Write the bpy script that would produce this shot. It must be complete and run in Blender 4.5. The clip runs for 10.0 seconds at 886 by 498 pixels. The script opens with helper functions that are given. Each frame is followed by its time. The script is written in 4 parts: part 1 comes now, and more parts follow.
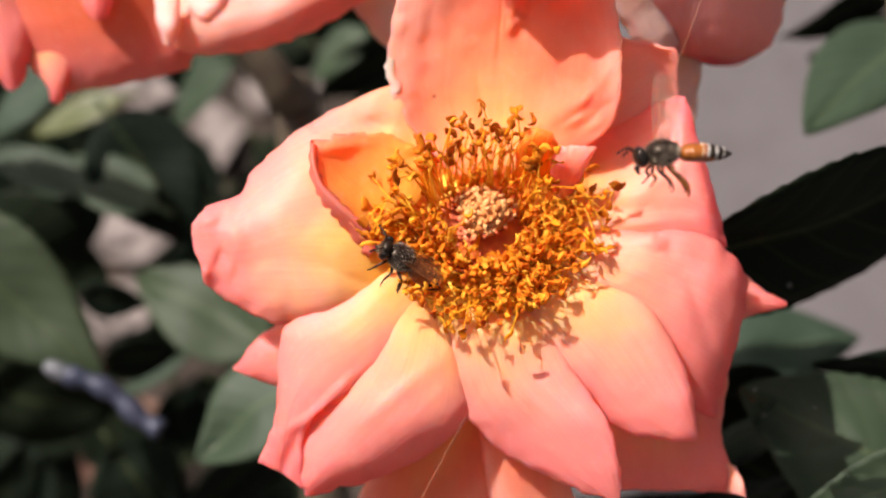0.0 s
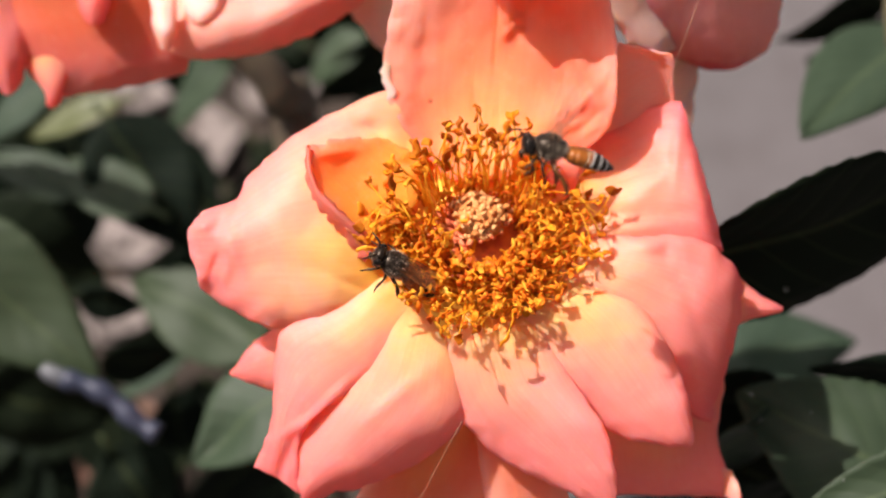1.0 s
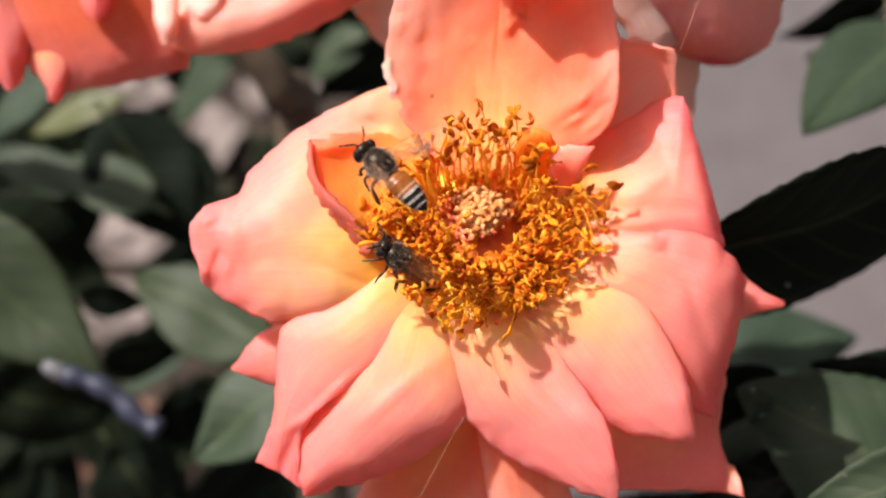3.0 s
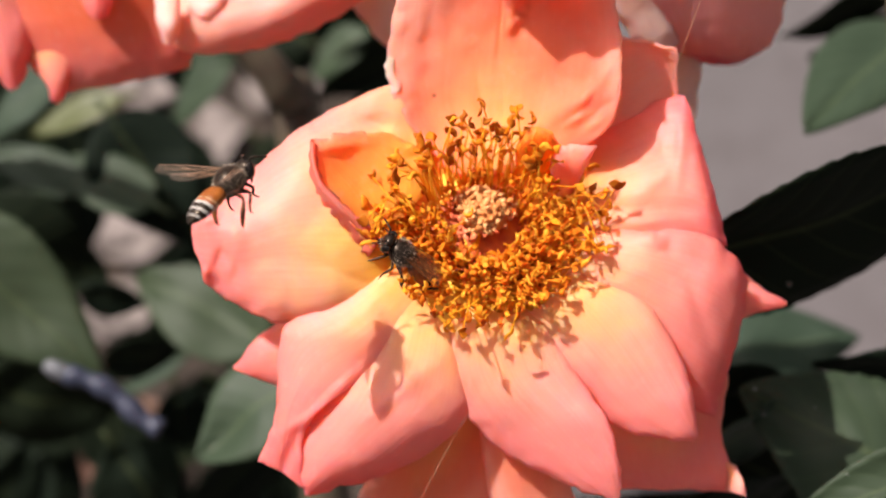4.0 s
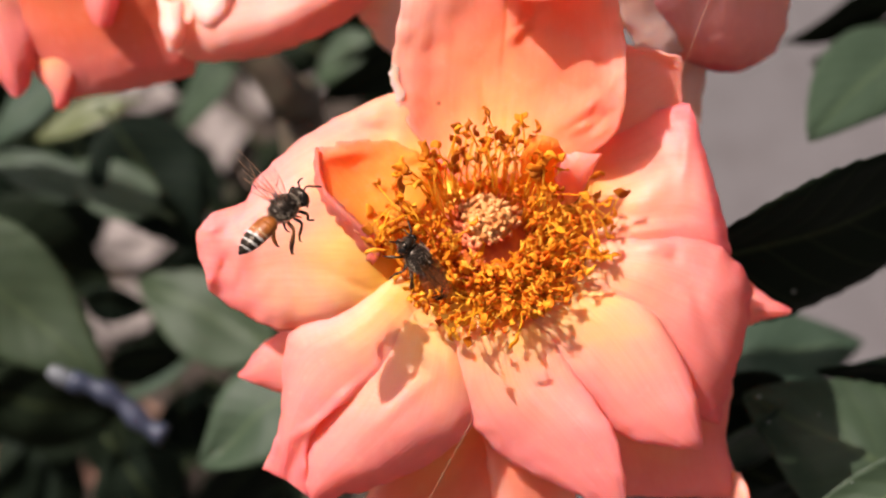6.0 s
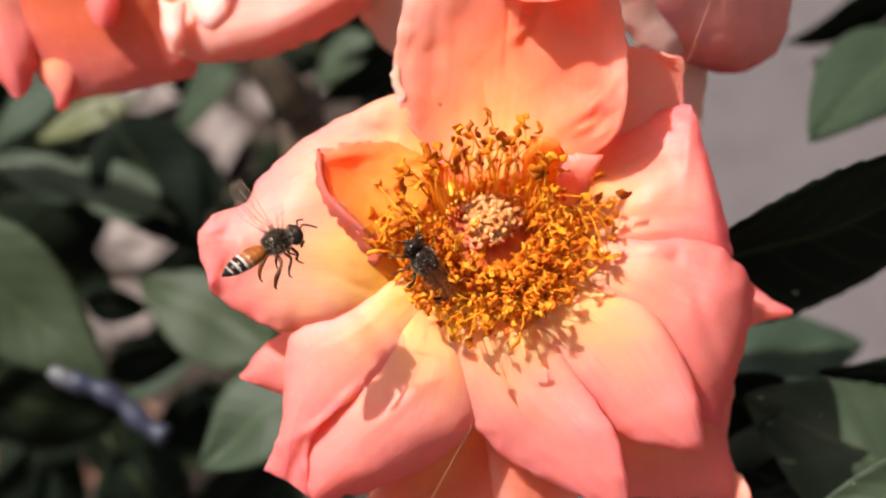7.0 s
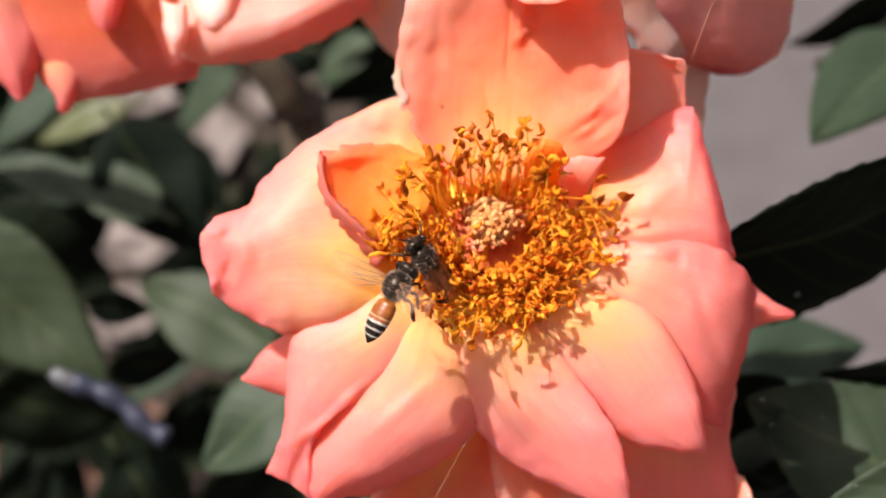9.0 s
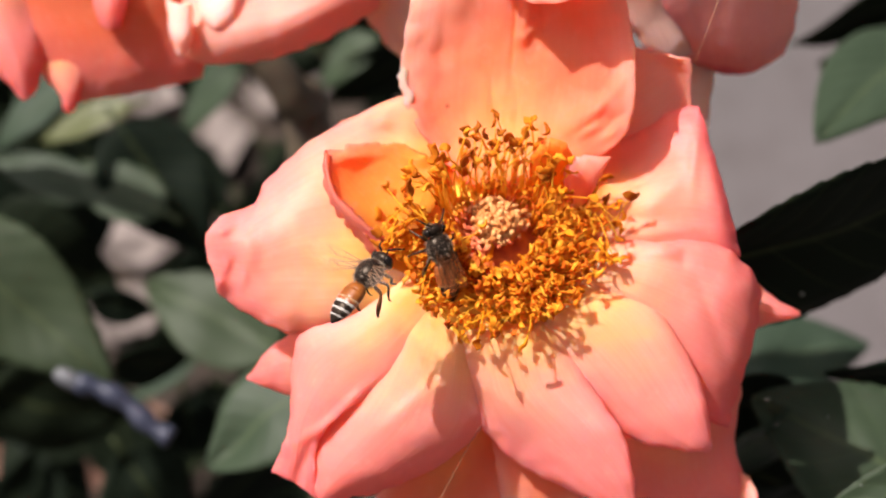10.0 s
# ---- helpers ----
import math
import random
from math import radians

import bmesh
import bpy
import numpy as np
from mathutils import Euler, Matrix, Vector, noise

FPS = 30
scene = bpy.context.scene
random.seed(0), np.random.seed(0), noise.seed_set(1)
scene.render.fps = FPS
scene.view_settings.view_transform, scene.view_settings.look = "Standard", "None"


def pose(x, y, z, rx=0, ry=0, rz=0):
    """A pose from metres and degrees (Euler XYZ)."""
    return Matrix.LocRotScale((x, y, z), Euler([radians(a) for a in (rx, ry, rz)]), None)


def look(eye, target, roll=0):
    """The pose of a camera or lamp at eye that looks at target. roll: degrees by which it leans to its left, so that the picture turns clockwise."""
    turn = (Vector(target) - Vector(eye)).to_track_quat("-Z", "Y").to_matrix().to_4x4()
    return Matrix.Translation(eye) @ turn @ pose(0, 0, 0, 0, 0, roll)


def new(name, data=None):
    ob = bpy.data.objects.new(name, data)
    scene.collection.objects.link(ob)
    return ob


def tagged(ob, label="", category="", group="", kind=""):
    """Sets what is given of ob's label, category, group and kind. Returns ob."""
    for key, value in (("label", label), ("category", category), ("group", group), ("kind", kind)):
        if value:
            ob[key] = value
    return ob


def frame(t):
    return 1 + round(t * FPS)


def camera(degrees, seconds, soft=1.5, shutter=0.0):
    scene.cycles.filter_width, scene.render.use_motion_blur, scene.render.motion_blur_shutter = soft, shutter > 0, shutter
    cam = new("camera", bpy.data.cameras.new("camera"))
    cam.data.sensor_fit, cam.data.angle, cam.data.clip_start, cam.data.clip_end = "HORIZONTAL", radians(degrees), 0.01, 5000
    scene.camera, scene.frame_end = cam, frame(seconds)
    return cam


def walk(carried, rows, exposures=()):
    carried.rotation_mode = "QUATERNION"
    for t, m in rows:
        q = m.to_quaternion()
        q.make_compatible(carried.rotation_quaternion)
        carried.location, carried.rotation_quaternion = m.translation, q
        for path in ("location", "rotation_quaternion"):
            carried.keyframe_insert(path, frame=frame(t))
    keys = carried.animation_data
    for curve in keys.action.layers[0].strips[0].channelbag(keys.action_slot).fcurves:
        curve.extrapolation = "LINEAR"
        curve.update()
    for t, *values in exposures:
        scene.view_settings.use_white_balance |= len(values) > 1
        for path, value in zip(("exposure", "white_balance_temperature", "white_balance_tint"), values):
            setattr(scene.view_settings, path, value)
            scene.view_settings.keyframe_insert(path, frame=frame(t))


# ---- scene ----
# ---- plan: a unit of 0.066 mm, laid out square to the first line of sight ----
UNIT = 0.066e-3
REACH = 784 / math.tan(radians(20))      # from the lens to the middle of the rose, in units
REST = pose(0, 0, 0.55, 45, 0, 0)
ROTATION = REST.to_3x3()


def cam_local(x, y, w):
    d = (REACH - w) * UNIT
    return Vector(((x - 784) / REACH * d, (441 - y) / REACH * d, -d))


def spot(x, y, w):
    """A place in the garden by its plan coordinates; w rises towards the lens."""
    return REST @ cam_local(x, y, w)


def turned(u, v, w):
    """A direction: right, up and towards the lens at rest."""
    return (ROTATION @ Vector((u, v, w))).normalized()


DRIFT = ((0, 0, 0), (0.5, -4, 5.2), (1, -7, 8.8), (1.5, -9, 8.2), (2, -9, 7.2), (2.5, -6.5, 3), (3.2, -3, -1),
         (4, 0, -1.5), (4.5, 1.3, 1.3), (5, 3, 6), (5.5, 6, 10.8), (6.2, 9, 13), (7, 11, 14.8), (7.5, 11, 16),
         (8, 10.5, 16.6), (8.5, 11, 18.3), (9, 14.5, 18.8), (9.5, 21, 18), (10, 24, 17.6))


def cam_pose(t):
    for (t0, a0, b0), (t1, a1, b1) in zip(DRIFT, DRIFT[1:]):
        if t <= t1:
            break
    f = (t - t0) / (t1 - t0)
    a, b = a0 + (a1 - a0) * f, b0 + (b1 - b0) * f
    return (REST @ Matrix.Translation((-0.7 * a * UNIT, 0.7 * b * UNIT, 0))
            @ Matrix.Rotation(0.3 * a / REACH, 4, "Y") @ Matrix.Rotation(0.3 * b / REACH, 4, "X"))


cam = camera(40, 10.0, soft=1.8, shutter=0.2)
cam.data.dof.use_dof = True
cam.data.dof.focus_distance = (REACH - 165) * UNIT
cam.data.dof.aperture_fstop = 16
walk(cam, [(row[0], cam_pose(row[0])) for row in DRIFT], exposures=((0, 0.93, 6600, 17), (10, 0.93, 6600, 17)))

# ---- light: a high sun from the upper left, and a hazy sky ----
SUN_WAY = turned(-0.49, 0.622, 0.61)
sun = new("sun", bpy.data.lights.new("sun", "SUN"))
sun.data.energy, sun.data.angle, sun.data.color = 4.1, radians(0.55), (1.0, 0.95, 0.88)
sun.matrix_basis = look(SUN_WAY * 3, (0, 0, 0))
world = bpy.data.worlds.new("sky")
scene.world = world
world.use_nodes = True
sky = world.node_tree.nodes.new("ShaderNodeTexSky")
sky.sky_type, sky.sun_disc = "NISHITA", False
sky.air_density, sky.dust_density, sky.ozone_density = 0.5, 8.0, 0.3     # a hazy, pale sky
sky.sun_elevation = math.asin(SUN_WAY.z)
sky.sun_rotation = math.atan2(SUN_WAY.x, SUN_WAY.y)
haze = world.node_tree.nodes.new("ShaderNodeHueSaturation")       # white haze takes most of the blue
haze.inputs["Saturation"].default_value = 0.35
world.node_tree.links.new(sky.outputs[0], haze.inputs["Color"])
world.node_tree.links.new(haze.outputs[0], world.node_tree.nodes["Background"].inputs[0])
world.node_tree.nodes["Background"].inputs[1].default_value = 0.051


# ---- materials ----
def material(name, rough=0.5, spec=0.4, metal=0.0, sheen=(1, 1, 1)):
    m = bpy.data.materials.new(name)
    m.use_nodes = True
    nt = m.node_tree
    b = nt.nodes["Principled BSDF"]
    b.inputs["Roughness"].default_value = rough
    b.inputs["Specular IOR Level"].default_value = spec
    b.inputs["Metallic"].default_value = metal
    b.inputs["Specular Tint"].default_value = (*sheen, 1)
    return m, nt, b


def ramp(nt, source, stops):
    r = nt.nodes.new("ShaderNodeValToRGB")
    el = r.color_ramp.elements
    while len(el) < len(stops):
        el.new(0.5)
    for e, (p, c) in zip(el, stops):
        e.position, e.color = p, (*c, 1)
    nt.links.new(source, r.inputs[0])
    return r.outputs[0]


def mix(nt, a, b, fac, kind="MIX"):
    n = nt.nodes.new("ShaderNodeMix")
    n.data_type, n.blend_type = "RGBA", kind
    for socket, value in ((n.inputs[6], a), (n.inputs[7], b), (n.inputs[0], fac)):
        if isinstance(value, (int, float)):
            socket.default_value = value
        elif isinstance(value, tuple):
            socket.default_value = (*value, 1)
        else:
            nt.links.new(value, socket)
    return n.outputs[2]


def calc(nt, kind, a, b=0.0):
    n = nt.nodes.new("ShaderNodeMath")
    n.operation = kind
    for socket, value in zip(n.inputs, (a, b)):
        if isinstance(value, (int, float)):
            socket.default_value = value
        else:
            nt.links.new(value, socket)
    return n.outputs[0]


def grain(nt, size, detail=3.0, where="Object", squeeze=None):
    """Noise of about that size in metres."""
    co = nt.nodes.new("ShaderNodeTexCoord").outputs[where]
    if squeeze:
        mp = nt.nodes.new("ShaderNodeMapping")
        mp.inputs["Scale"].default_value = squeeze
        nt.links.new(co, mp.inputs[0])
        co = mp.outputs[0]
    n = nt.nodes.new("ShaderNodeTexNoise")
    n.inputs["Scale"].default_value = 1 / size
    n.inputs["Detail"].default_value = detail
    nt.links.new(co, n.inputs["Vector"])
    return n.outputs[0]


def relief(nt, b, height, strength, distance):
    n = nt.nodes.new("ShaderNodeBump")
    n.inputs["Strength"].default_value, n.inputs["Distance"].default_value = strength, distance
    nt.links.new(height, n.inputs["Height"])
    nt.links.new(n.outputs[0], b.inputs["Normal"])
    return n.outputs[0]


def thin(nt, b, colour, share, normal=None):
    """Light that shines through a petal or leaf."""
    tr, mx = nt.nodes.new("ShaderNodeBsdfTranslucent"), nt.nodes.new("ShaderNodeMixShader")
    if isinstance(colour, tuple):
        tr.inputs[0].default_value = (*colour, 1)
    else:
        nt.links.new(colour, tr.inputs[0])
    if normal:
        nt.links.new(normal, tr.inputs["Normal"])
    mx.inputs[0].default_value = share
    nt.links.new(b.outputs[0], mx.inputs[1])
    nt.links.new(tr.outputs[0], mx.inputs[2])
    nt.links.new(mx.outputs[0], nt.nodes["Material Output"].inputs[0])


def random_value(nt):
    return nt.nodes.new("ShaderNodeObjectInfo").outputs["Random"]


def petal_material(name, stops, through_share=0.47, rim=0.7, one_side=False):
    m, nt, b = material(name, 0.46, 0.36)
    uv = nt.nodes.new("ShaderNodeTexCoord").outputs["UV"]
    sep = nt.nodes.new("ShaderNodeSeparateXYZ")
    nt.links.new(uv, sep.inputs[0])
    cloudy = calc(nt, "MULTIPLY", calc(nt, "SUBTRACT", grain(nt, 0.009, 3), 0.5), 0.42)
    along = calc(nt, "ADD", sep.outputs[1], cloudy)
    side = calc(nt, "MAXIMUM" if one_side else "ABSOLUTE", calc(nt, "SUBTRACT", 0.5, sep.outputs[0]))
    along = calc(nt, "ADD", along, calc(nt, "MULTIPLY", calc(nt, "POWER", side, 2.0), rim))
    col = ramp(nt, along, stops)
    veins = grain(nt, 0.05, 4, "UV", (2.2, 0.16, 1))
    col = mix(nt, col, mix(nt, col, (1.0, 0.72, 0.6), 1.0, "MULTIPLY"), ramp(nt, veins, ((0.38, (0.2,) * 3), (0.62, (0, 0, 0)))))
    col = mix(nt, col, (0.93, 0.62, 0.5), ramp(nt, grain(nt, 0.0012, 3), ((0.55, (0, 0, 0)), (0.8, (0.16,) * 3))))
    vor = nt.nodes.new("ShaderNodeTexVoronoi")
    vor.inputs["Scale"].default_value = 1 / 0.011
    nt.links.new(nt.nodes.new("ShaderNodeTexCoord").outputs["Object"], vor.inputs["Vector"])
    speck = ramp(nt, vor.outputs["Distance"], ((0.018, (0.75,) * 3), (0.028, (0, 0, 0))))
    col = mix(nt, col, (0.3, 0.09, 0.04), speck)
    nt.links.new(col, b.inputs["Base Color"])
    nrm = relief(nt, b, calc(nt, "ADD", calc(nt, "MULTIPLY", veins, 0.4), calc(nt, "ADD", calc(nt, "MULTIPLY", grain(nt, 0.0007, 2), 0.3), grain(nt, 0.0045, 2))), 0.26, 0.0006)
    b.subsurface_method = "BURLEY"
    b.inputs["Subsurface Weight"].default_value = 0.6
    b.inputs["Subsurface Radius"].default_value = (1.0, 0.36, 0.1)
    b.inputs["Subsurface Scale"].default_value = 0.0026
    deep = mix(nt, col, (1.0, 0.62, 0.42), 1.0, "MULTIPLY")
    thin(nt, b, deep, through_share)
    return m


PETAL = petal_material("rose petal", ((0.0, (0.96, 0.58, 0.1)), (0.12, (0.97, 0.62, 0.24)), (0.25, (0.96, 0.5, 0.31)), (0.4, (0.95, 0.4, 0.315)), (0.56, (0.94, 0.335, 0.3)),
                                      (0.78, (0.93, 0.3, 0.272)), (1.0, (0.91, 0.24, 0.235))))
PETAL_INNER = petal_material("inner rose petal", ((0.0, (0.96, 0.6, 0.07)), (0.3, (0.95, 0.46, 0.075)), (0.75, (0.91, 0.35, 0.15)),
                                                  (1.0, (0.86, 0.31, 0.22))), 0.5, 2.6, True)
# ramp carries the light: orange shade above, pinker sunlit part towards the lip
PETAL_HALF_SHADE = petal_material("half-shaded rose petal", ((0.0, (0.88, 0.28, 0.13)), (0.4, (0.84, 0.21, 0.1)), (0.72, (0.84, 0.23, 0.18)),
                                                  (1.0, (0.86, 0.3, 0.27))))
PETAL_WARM = petal_material("warm rose petal", ((0.06, (0.96, 0.54, 0.14)), (0.24, (0.95, 0.45, 0.18)), (0.4, (0.925, 0.325, 0.165)), (0.58, (0.92, 0.335, 0.21)), (0.74, (0.945, 0.45, 0.33)), (1.0, (0.95, 0.5, 0.41))), 0.54, 2.0)
PETAL_CORAL = petal_material("coral rose petal", ((0.0, (0.96, 0.5, 0.07)), (0.2, (0.96, 0.51, 0.19)), (0.4, (0.95, 0.43, 0.285)), (0.62, (0.94, 0.335, 0.285)), (0.84, (0.93, 0.265, 0.255)), (1.0, (0.9, 0.2, 0.215))))
PETAL_GOLD = petal_material("golden petal", ((0.0, (0.96, 0.52, 0.03)), (0.5, (0.94, 0.41, 0.035)), (1.0, (0.94, 0.36, 0.06))), 0.5, 0.3)
PETAL_CREAM = petal_material("cream-based rose petal", ((0.0, (0.97, 0.6, 0.06)), (0.2, (0.97, 0.63, 0.22)), (0.36, (0.96, 0.5, 0.335)), (0.52, (0.95, 0.4, 0.33)), (0.7, (0.94, 0.335, 0.31)), (0.88, (0.94, 0.32, 0.305)), (1.0, (0.94, 0.34, 0.325))))
PETAL_MAUVE = petal_material("withered petal rim", ((0.0, (0.8, 0.22, 0.15)), (0.5, (0.85, 0.33, 0.26)), (1.0, (0.78, 0.2, 0.13))), 0.5, 0.3)
# sun brightness put into the colour, nearly white
PETAL_SUNLIT = petal_material("sunlit petal lining", ((0.0, (0.95, 0.72, 0.63)), (0.5, (0.95, 0.76, 0.7)), (1.0, (0.93, 0.66, 0.58))))
PETAL_BLUSH = petal_material("blush petal", ((0.0, (0.92, 0.54, 0.42)), (0.5, (0.9, 0.47, 0.39)), (1.0, (0.88, 0.42, 0.36))))
PETAL_PALE = petal_material("pale petal back", ((0.0, (0.66, 0.55, 0.42)), (0.5, (0.74, 0.57, 0.48)), (1.0, (0.8, 0.6, 0.54))))
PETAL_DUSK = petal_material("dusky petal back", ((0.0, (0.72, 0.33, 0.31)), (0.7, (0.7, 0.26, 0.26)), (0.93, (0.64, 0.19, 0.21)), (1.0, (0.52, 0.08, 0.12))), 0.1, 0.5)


def leaf_material(name, dark, light, rough, spec=0.32):
    m, nt, b = material(name, rough, spec)
    sep = nt.nodes.new("ShaderNodeSeparateXYZ")
    nt.links.new(nt.nodes.new("ShaderNodeTexCoord").outputs["UV"], sep.inputs[0])
    side = calc(nt, "ABSOLUTE", calc(nt, "SUBTRACT", sep.outputs[0], 0.5))
    rib = ramp(nt, side, ((0.0, (1, 1, 1)), (0.035, (0, 0, 0))))
    slant = calc(nt, "SUBTRACT", sep.outputs[1], calc(nt, "MULTIPLY", side, 0.55))
    wave = calc(nt, "ABSOLUTE", calc(nt, "SINE", calc(nt, "MULTIPLY", slant, 24.0)))
    vein = ramp(nt, wave, ((0.0, (1, 1, 1)), (0.16, (0, 0, 0))))
    col = mix(nt, dark, light, grain(nt, 0.012, 4))
    col = mix(nt, col, mix(nt, col, (1.25, 1.1, 0.8), 1.0, "MULTIPLY"), random_value(nt))
    col = mix(nt, col, (0.16, 0.2, 0.08), mix(nt, calc(nt, "MULTIPLY", vein, 0.1), rib, 0.16))
    nt.links.new(col, b.inputs["Base Color"])
    bumps = calc(nt, "ADD", calc(nt, "MULTIPLY", grain(nt, 0.002, 3), 0.6), calc(nt, "MULTIPLY", wave, 0.4))
    relief(nt, b, bumps, 0.4, 0.0004)
    thin(nt, b, mix(nt, col, (1.3, 1.6, 0.4), 1.0, "MULTIPLY"), 0.12)
    return m


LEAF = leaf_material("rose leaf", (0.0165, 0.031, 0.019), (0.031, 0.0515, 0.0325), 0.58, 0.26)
# the same leaf coloured far darker: deep shade put into its colour
LEAF_SHADED = leaf_material("shade-dark rose leaf", (0.0042, 0.0078, 0.0054), (0.0085, 0.0138, 0.009), 0.66, 0.05)
LEAF_YOUNG = leaf_material("young rose leaf", (0.05, 0.064, 0.02), (0.085, 0.092, 0.032), 0.5)


def plain(name, c0, c1, size, rough=0.6, bump=0.3, depth=0.0003, spec=0.4, vary=0.0, where="Object", sheen=(1, 1, 1)):
    m, nt, b = material(name, rough, spec, 0.0, sheen)
    col = mix(nt, c0, c1, ramp(nt, grain(nt, size, 4, where), ((0.35, (0, 0, 0)), (0.65, (1, 1, 1)))))
    if vary:
        col = mix(nt, col, c0, calc(nt, "MULTIPLY", random_value(nt), vary))
    nt.links.new(col, b.inputs["Base Color"])
    relief(nt, b, grain(nt, size * 0.4, 3, where), bump, depth)
    return m


STEM = plain("rose stem", (0.07, 0.1, 0.04), (0.12, 0.1, 0.06), 0.006)
BARK = plain("rose cane", (0.06, 0.045, 0.03), (0.1, 0.08, 0.05), 0.006)


def stamen_material(name, stops, share, rough=0.65):
    m, nt, b = material(name, rough, 0.16)
    col = ramp(nt, calc(nt, "ADD", calc(nt, "MULTIPLY", random_value(nt), 0.75), calc(nt, "MULTIPLY", grain(nt, 0.0006, 3), 0.35)), stops)
    nt.links.new(col, b.inputs["Base Color"])
    relief(nt, b, grain(nt, 0.0003, 3), 0.5, 0.0002)
    thin(nt, b, col, share)
    return m


FILAMENT = stamen_material("filament", ((0.1, (0.96, 0.53, 0.02)), (0.6, (0.96, 0.63, 0.07)), (0.95, (0.93, 0.42, 0.015))), 0.55)
ANTHER = stamen_material("anther", ((0.12, (0.48, 0.125, 0.006)), (0.34, (0.72, 0.24, 0.008)), (0.6, (0.88, 0.38, 0.015)), (0.94, (0.95, 0.56, 0.06))), 0.5, 0.6)
ANTHER_DRY = stamen_material("dry anther", ((0.15, (0.48, 0.13, 0.01)), (0.4, (0.62, 0.19, 0.012)), (0.7, (0.78, 0.27, 0.015)), (0.95, (0.9, 0.42, 0.03))), 0.5, 0.6)


def island_material(name, stops):
    m, nt, b = material(name, 0.65, 0.3)
    per = nt.nodes.new("ShaderNodeNewGeometry").outputs["Random Per Island"]
    col = ramp(nt, calc(nt, "ADD", calc(nt, "MULTIPLY", per, 0.75), calc(nt, "MULTIPLY", grain(nt, 0.0006, 3), 0.35)), stops)
    nt.links.new(col, b.inputs["Base Color"])
    thin(nt, b, col, 0.5)
    return m


INNER = island_material("inner stamens", ((0.15, (0.6, 0.12, 0.005)), (0.4, (0.8, 0.24, 0.008)), (0.65, (0.91, 0.38, 0.016)), (0.95, (0.95, 0.55, 0.05))))
STIGMA = stamen_material("stigma", ((0.2, (0.7, 0.26, 0.07)), (0.6, (0.82, 0.4, 0.14)), (0.95, (0.88, 0.5, 0.21))), 0.3)
STYLE = plain("style", (0.62, 0.1, 0.04), (0.78, 0.26, 0.1), 0.001, 0.5)
CUP = plain("receptacle", (0.5, 0.07, 0.008), (0.7, 0.16, 0.012), 0.0015, 0.6)
CUP_GOLD = plain("golden cup", (0.92, 0.4, 0.02), (0.95, 0.55, 0.06), 0.0015, 0.6)
CHITIN = plain("black chitin", (0.008, 0.0055, 0.004), (0.018, 0.012, 0.009), 0.0004, 0.32, 0.3, 0.00006, 0.22, sheen=(1.0, 0.8, 0.62))
ORANGE = plain("orange chitin", (0.19, 0.052, 0.008), (0.3, 0.092, 0.014), 0.0012, 0.34, 0.25, 0.00006, 0.35)
BROWN = plain("brown chitin", (0.17, 0.042, 0.011), (0.29, 0.08, 0.018), 0.0009, 0.34, 0.25, 0.00006, 0.35)
TAN_BAND = plain("tan hair band", (0.27, 0.13, 0.055), (0.42, 0.24, 0.12), 0.0003, 0.8, 0.5, 0.0001, 0.2)
WHITE_BAND = plain("white hair band", (0.3, 0.275, 0.245), (0.52, 0.49, 0.445), 0.0003, 0.8, 0.6, 0.0001, 0.2)
FUZZ = plain("grey bee hair", (0.12, 0.09, 0.065), (0.46, 0.37, 0.28), 0.0006, 0.8, 0.0, 0.0003, 0.15)
LEG = plain("dark brown leg", (0.016, 0.008, 0.005), (0.05, 0.02, 0.009), 0.0008, 0.36, 0.3, 0.00008, 0.3, sheen=(1.0, 0.8, 0.62))
LEG_AMBER = plain("amber hind leg", (0.05, 0.017, 0.006), (0.2, 0.065, 0.014), 0.0012, 0.36, 0.3, 0.00008, 0.3)
EYE = plain("bee eye", (0.006, 0.005, 0.005), (0.012, 0.01, 0.009), 0.0005, 0.14, 0.05, 0.00005, 0.5, sheen=(1.0, 0.8, 0.62))
SPECK = plain("pale speck", (0.08, 0.09, 0.075), (0.14, 0.15, 0.13), 0.0005, 0.5)
THREAD = plain("spider silk", (0.42, 0.26, 0.15), (0.55, 0.38, 0.24), 0.002, 0.35)
BLUE = plain("blue plastic", (0.02, 0.025, 0.045), (0.036, 0.04, 0.064), 0.01, 0.45)
WHITE = plain("white plastic", (0.07, 0.075, 0.085), (0.12, 0.12, 0.125), 0.01, 0.5)
LITTER = plain("dry leaf", (0.15, 0.125, 0.112), (0.23, 0.195, 0.18), 0.02, 0.8, vary=0.6)
RUSSET = plain("russet dry leaf", (0.11, 0.05, 0.033), (0.15, 0.08, 0.055), 0.02, 0.8)


def wing_material(name, colour, low, high, spec=0.08):
    m, nt, b = material(name, 0.45, spec)
    b.inputs["Base Color"].default_value = colour
    b.inputs["IOR"].default_value = 1.5
    clear, mx = nt.nodes.new("ShaderNodeBsdfTransparent"), nt.nodes.new("ShaderNodeMixShader")
    nt.links.new(ramp(nt, grain(nt, 0.0012, 3), ((0.3, (low,) * 3), (0.75, (high,) * 3))), mx.inputs[0])
    nt.links.new(clear.outputs[0], mx.inputs[1])
    nt.links.new(b.outputs[0], mx.inputs[2])
    nt.links.new(mx.outputs[0], nt.nodes["Material Output"].inputs[0])
    return m


WING = wing_material("bee wing", (0.42, 0.3, 0.23, 1), 0.05, 0.18)
WING_DULL = wing_material("folded bee wing", (0.22, 0.07, 0.025, 1), 0.22, 0.46, 0.05)
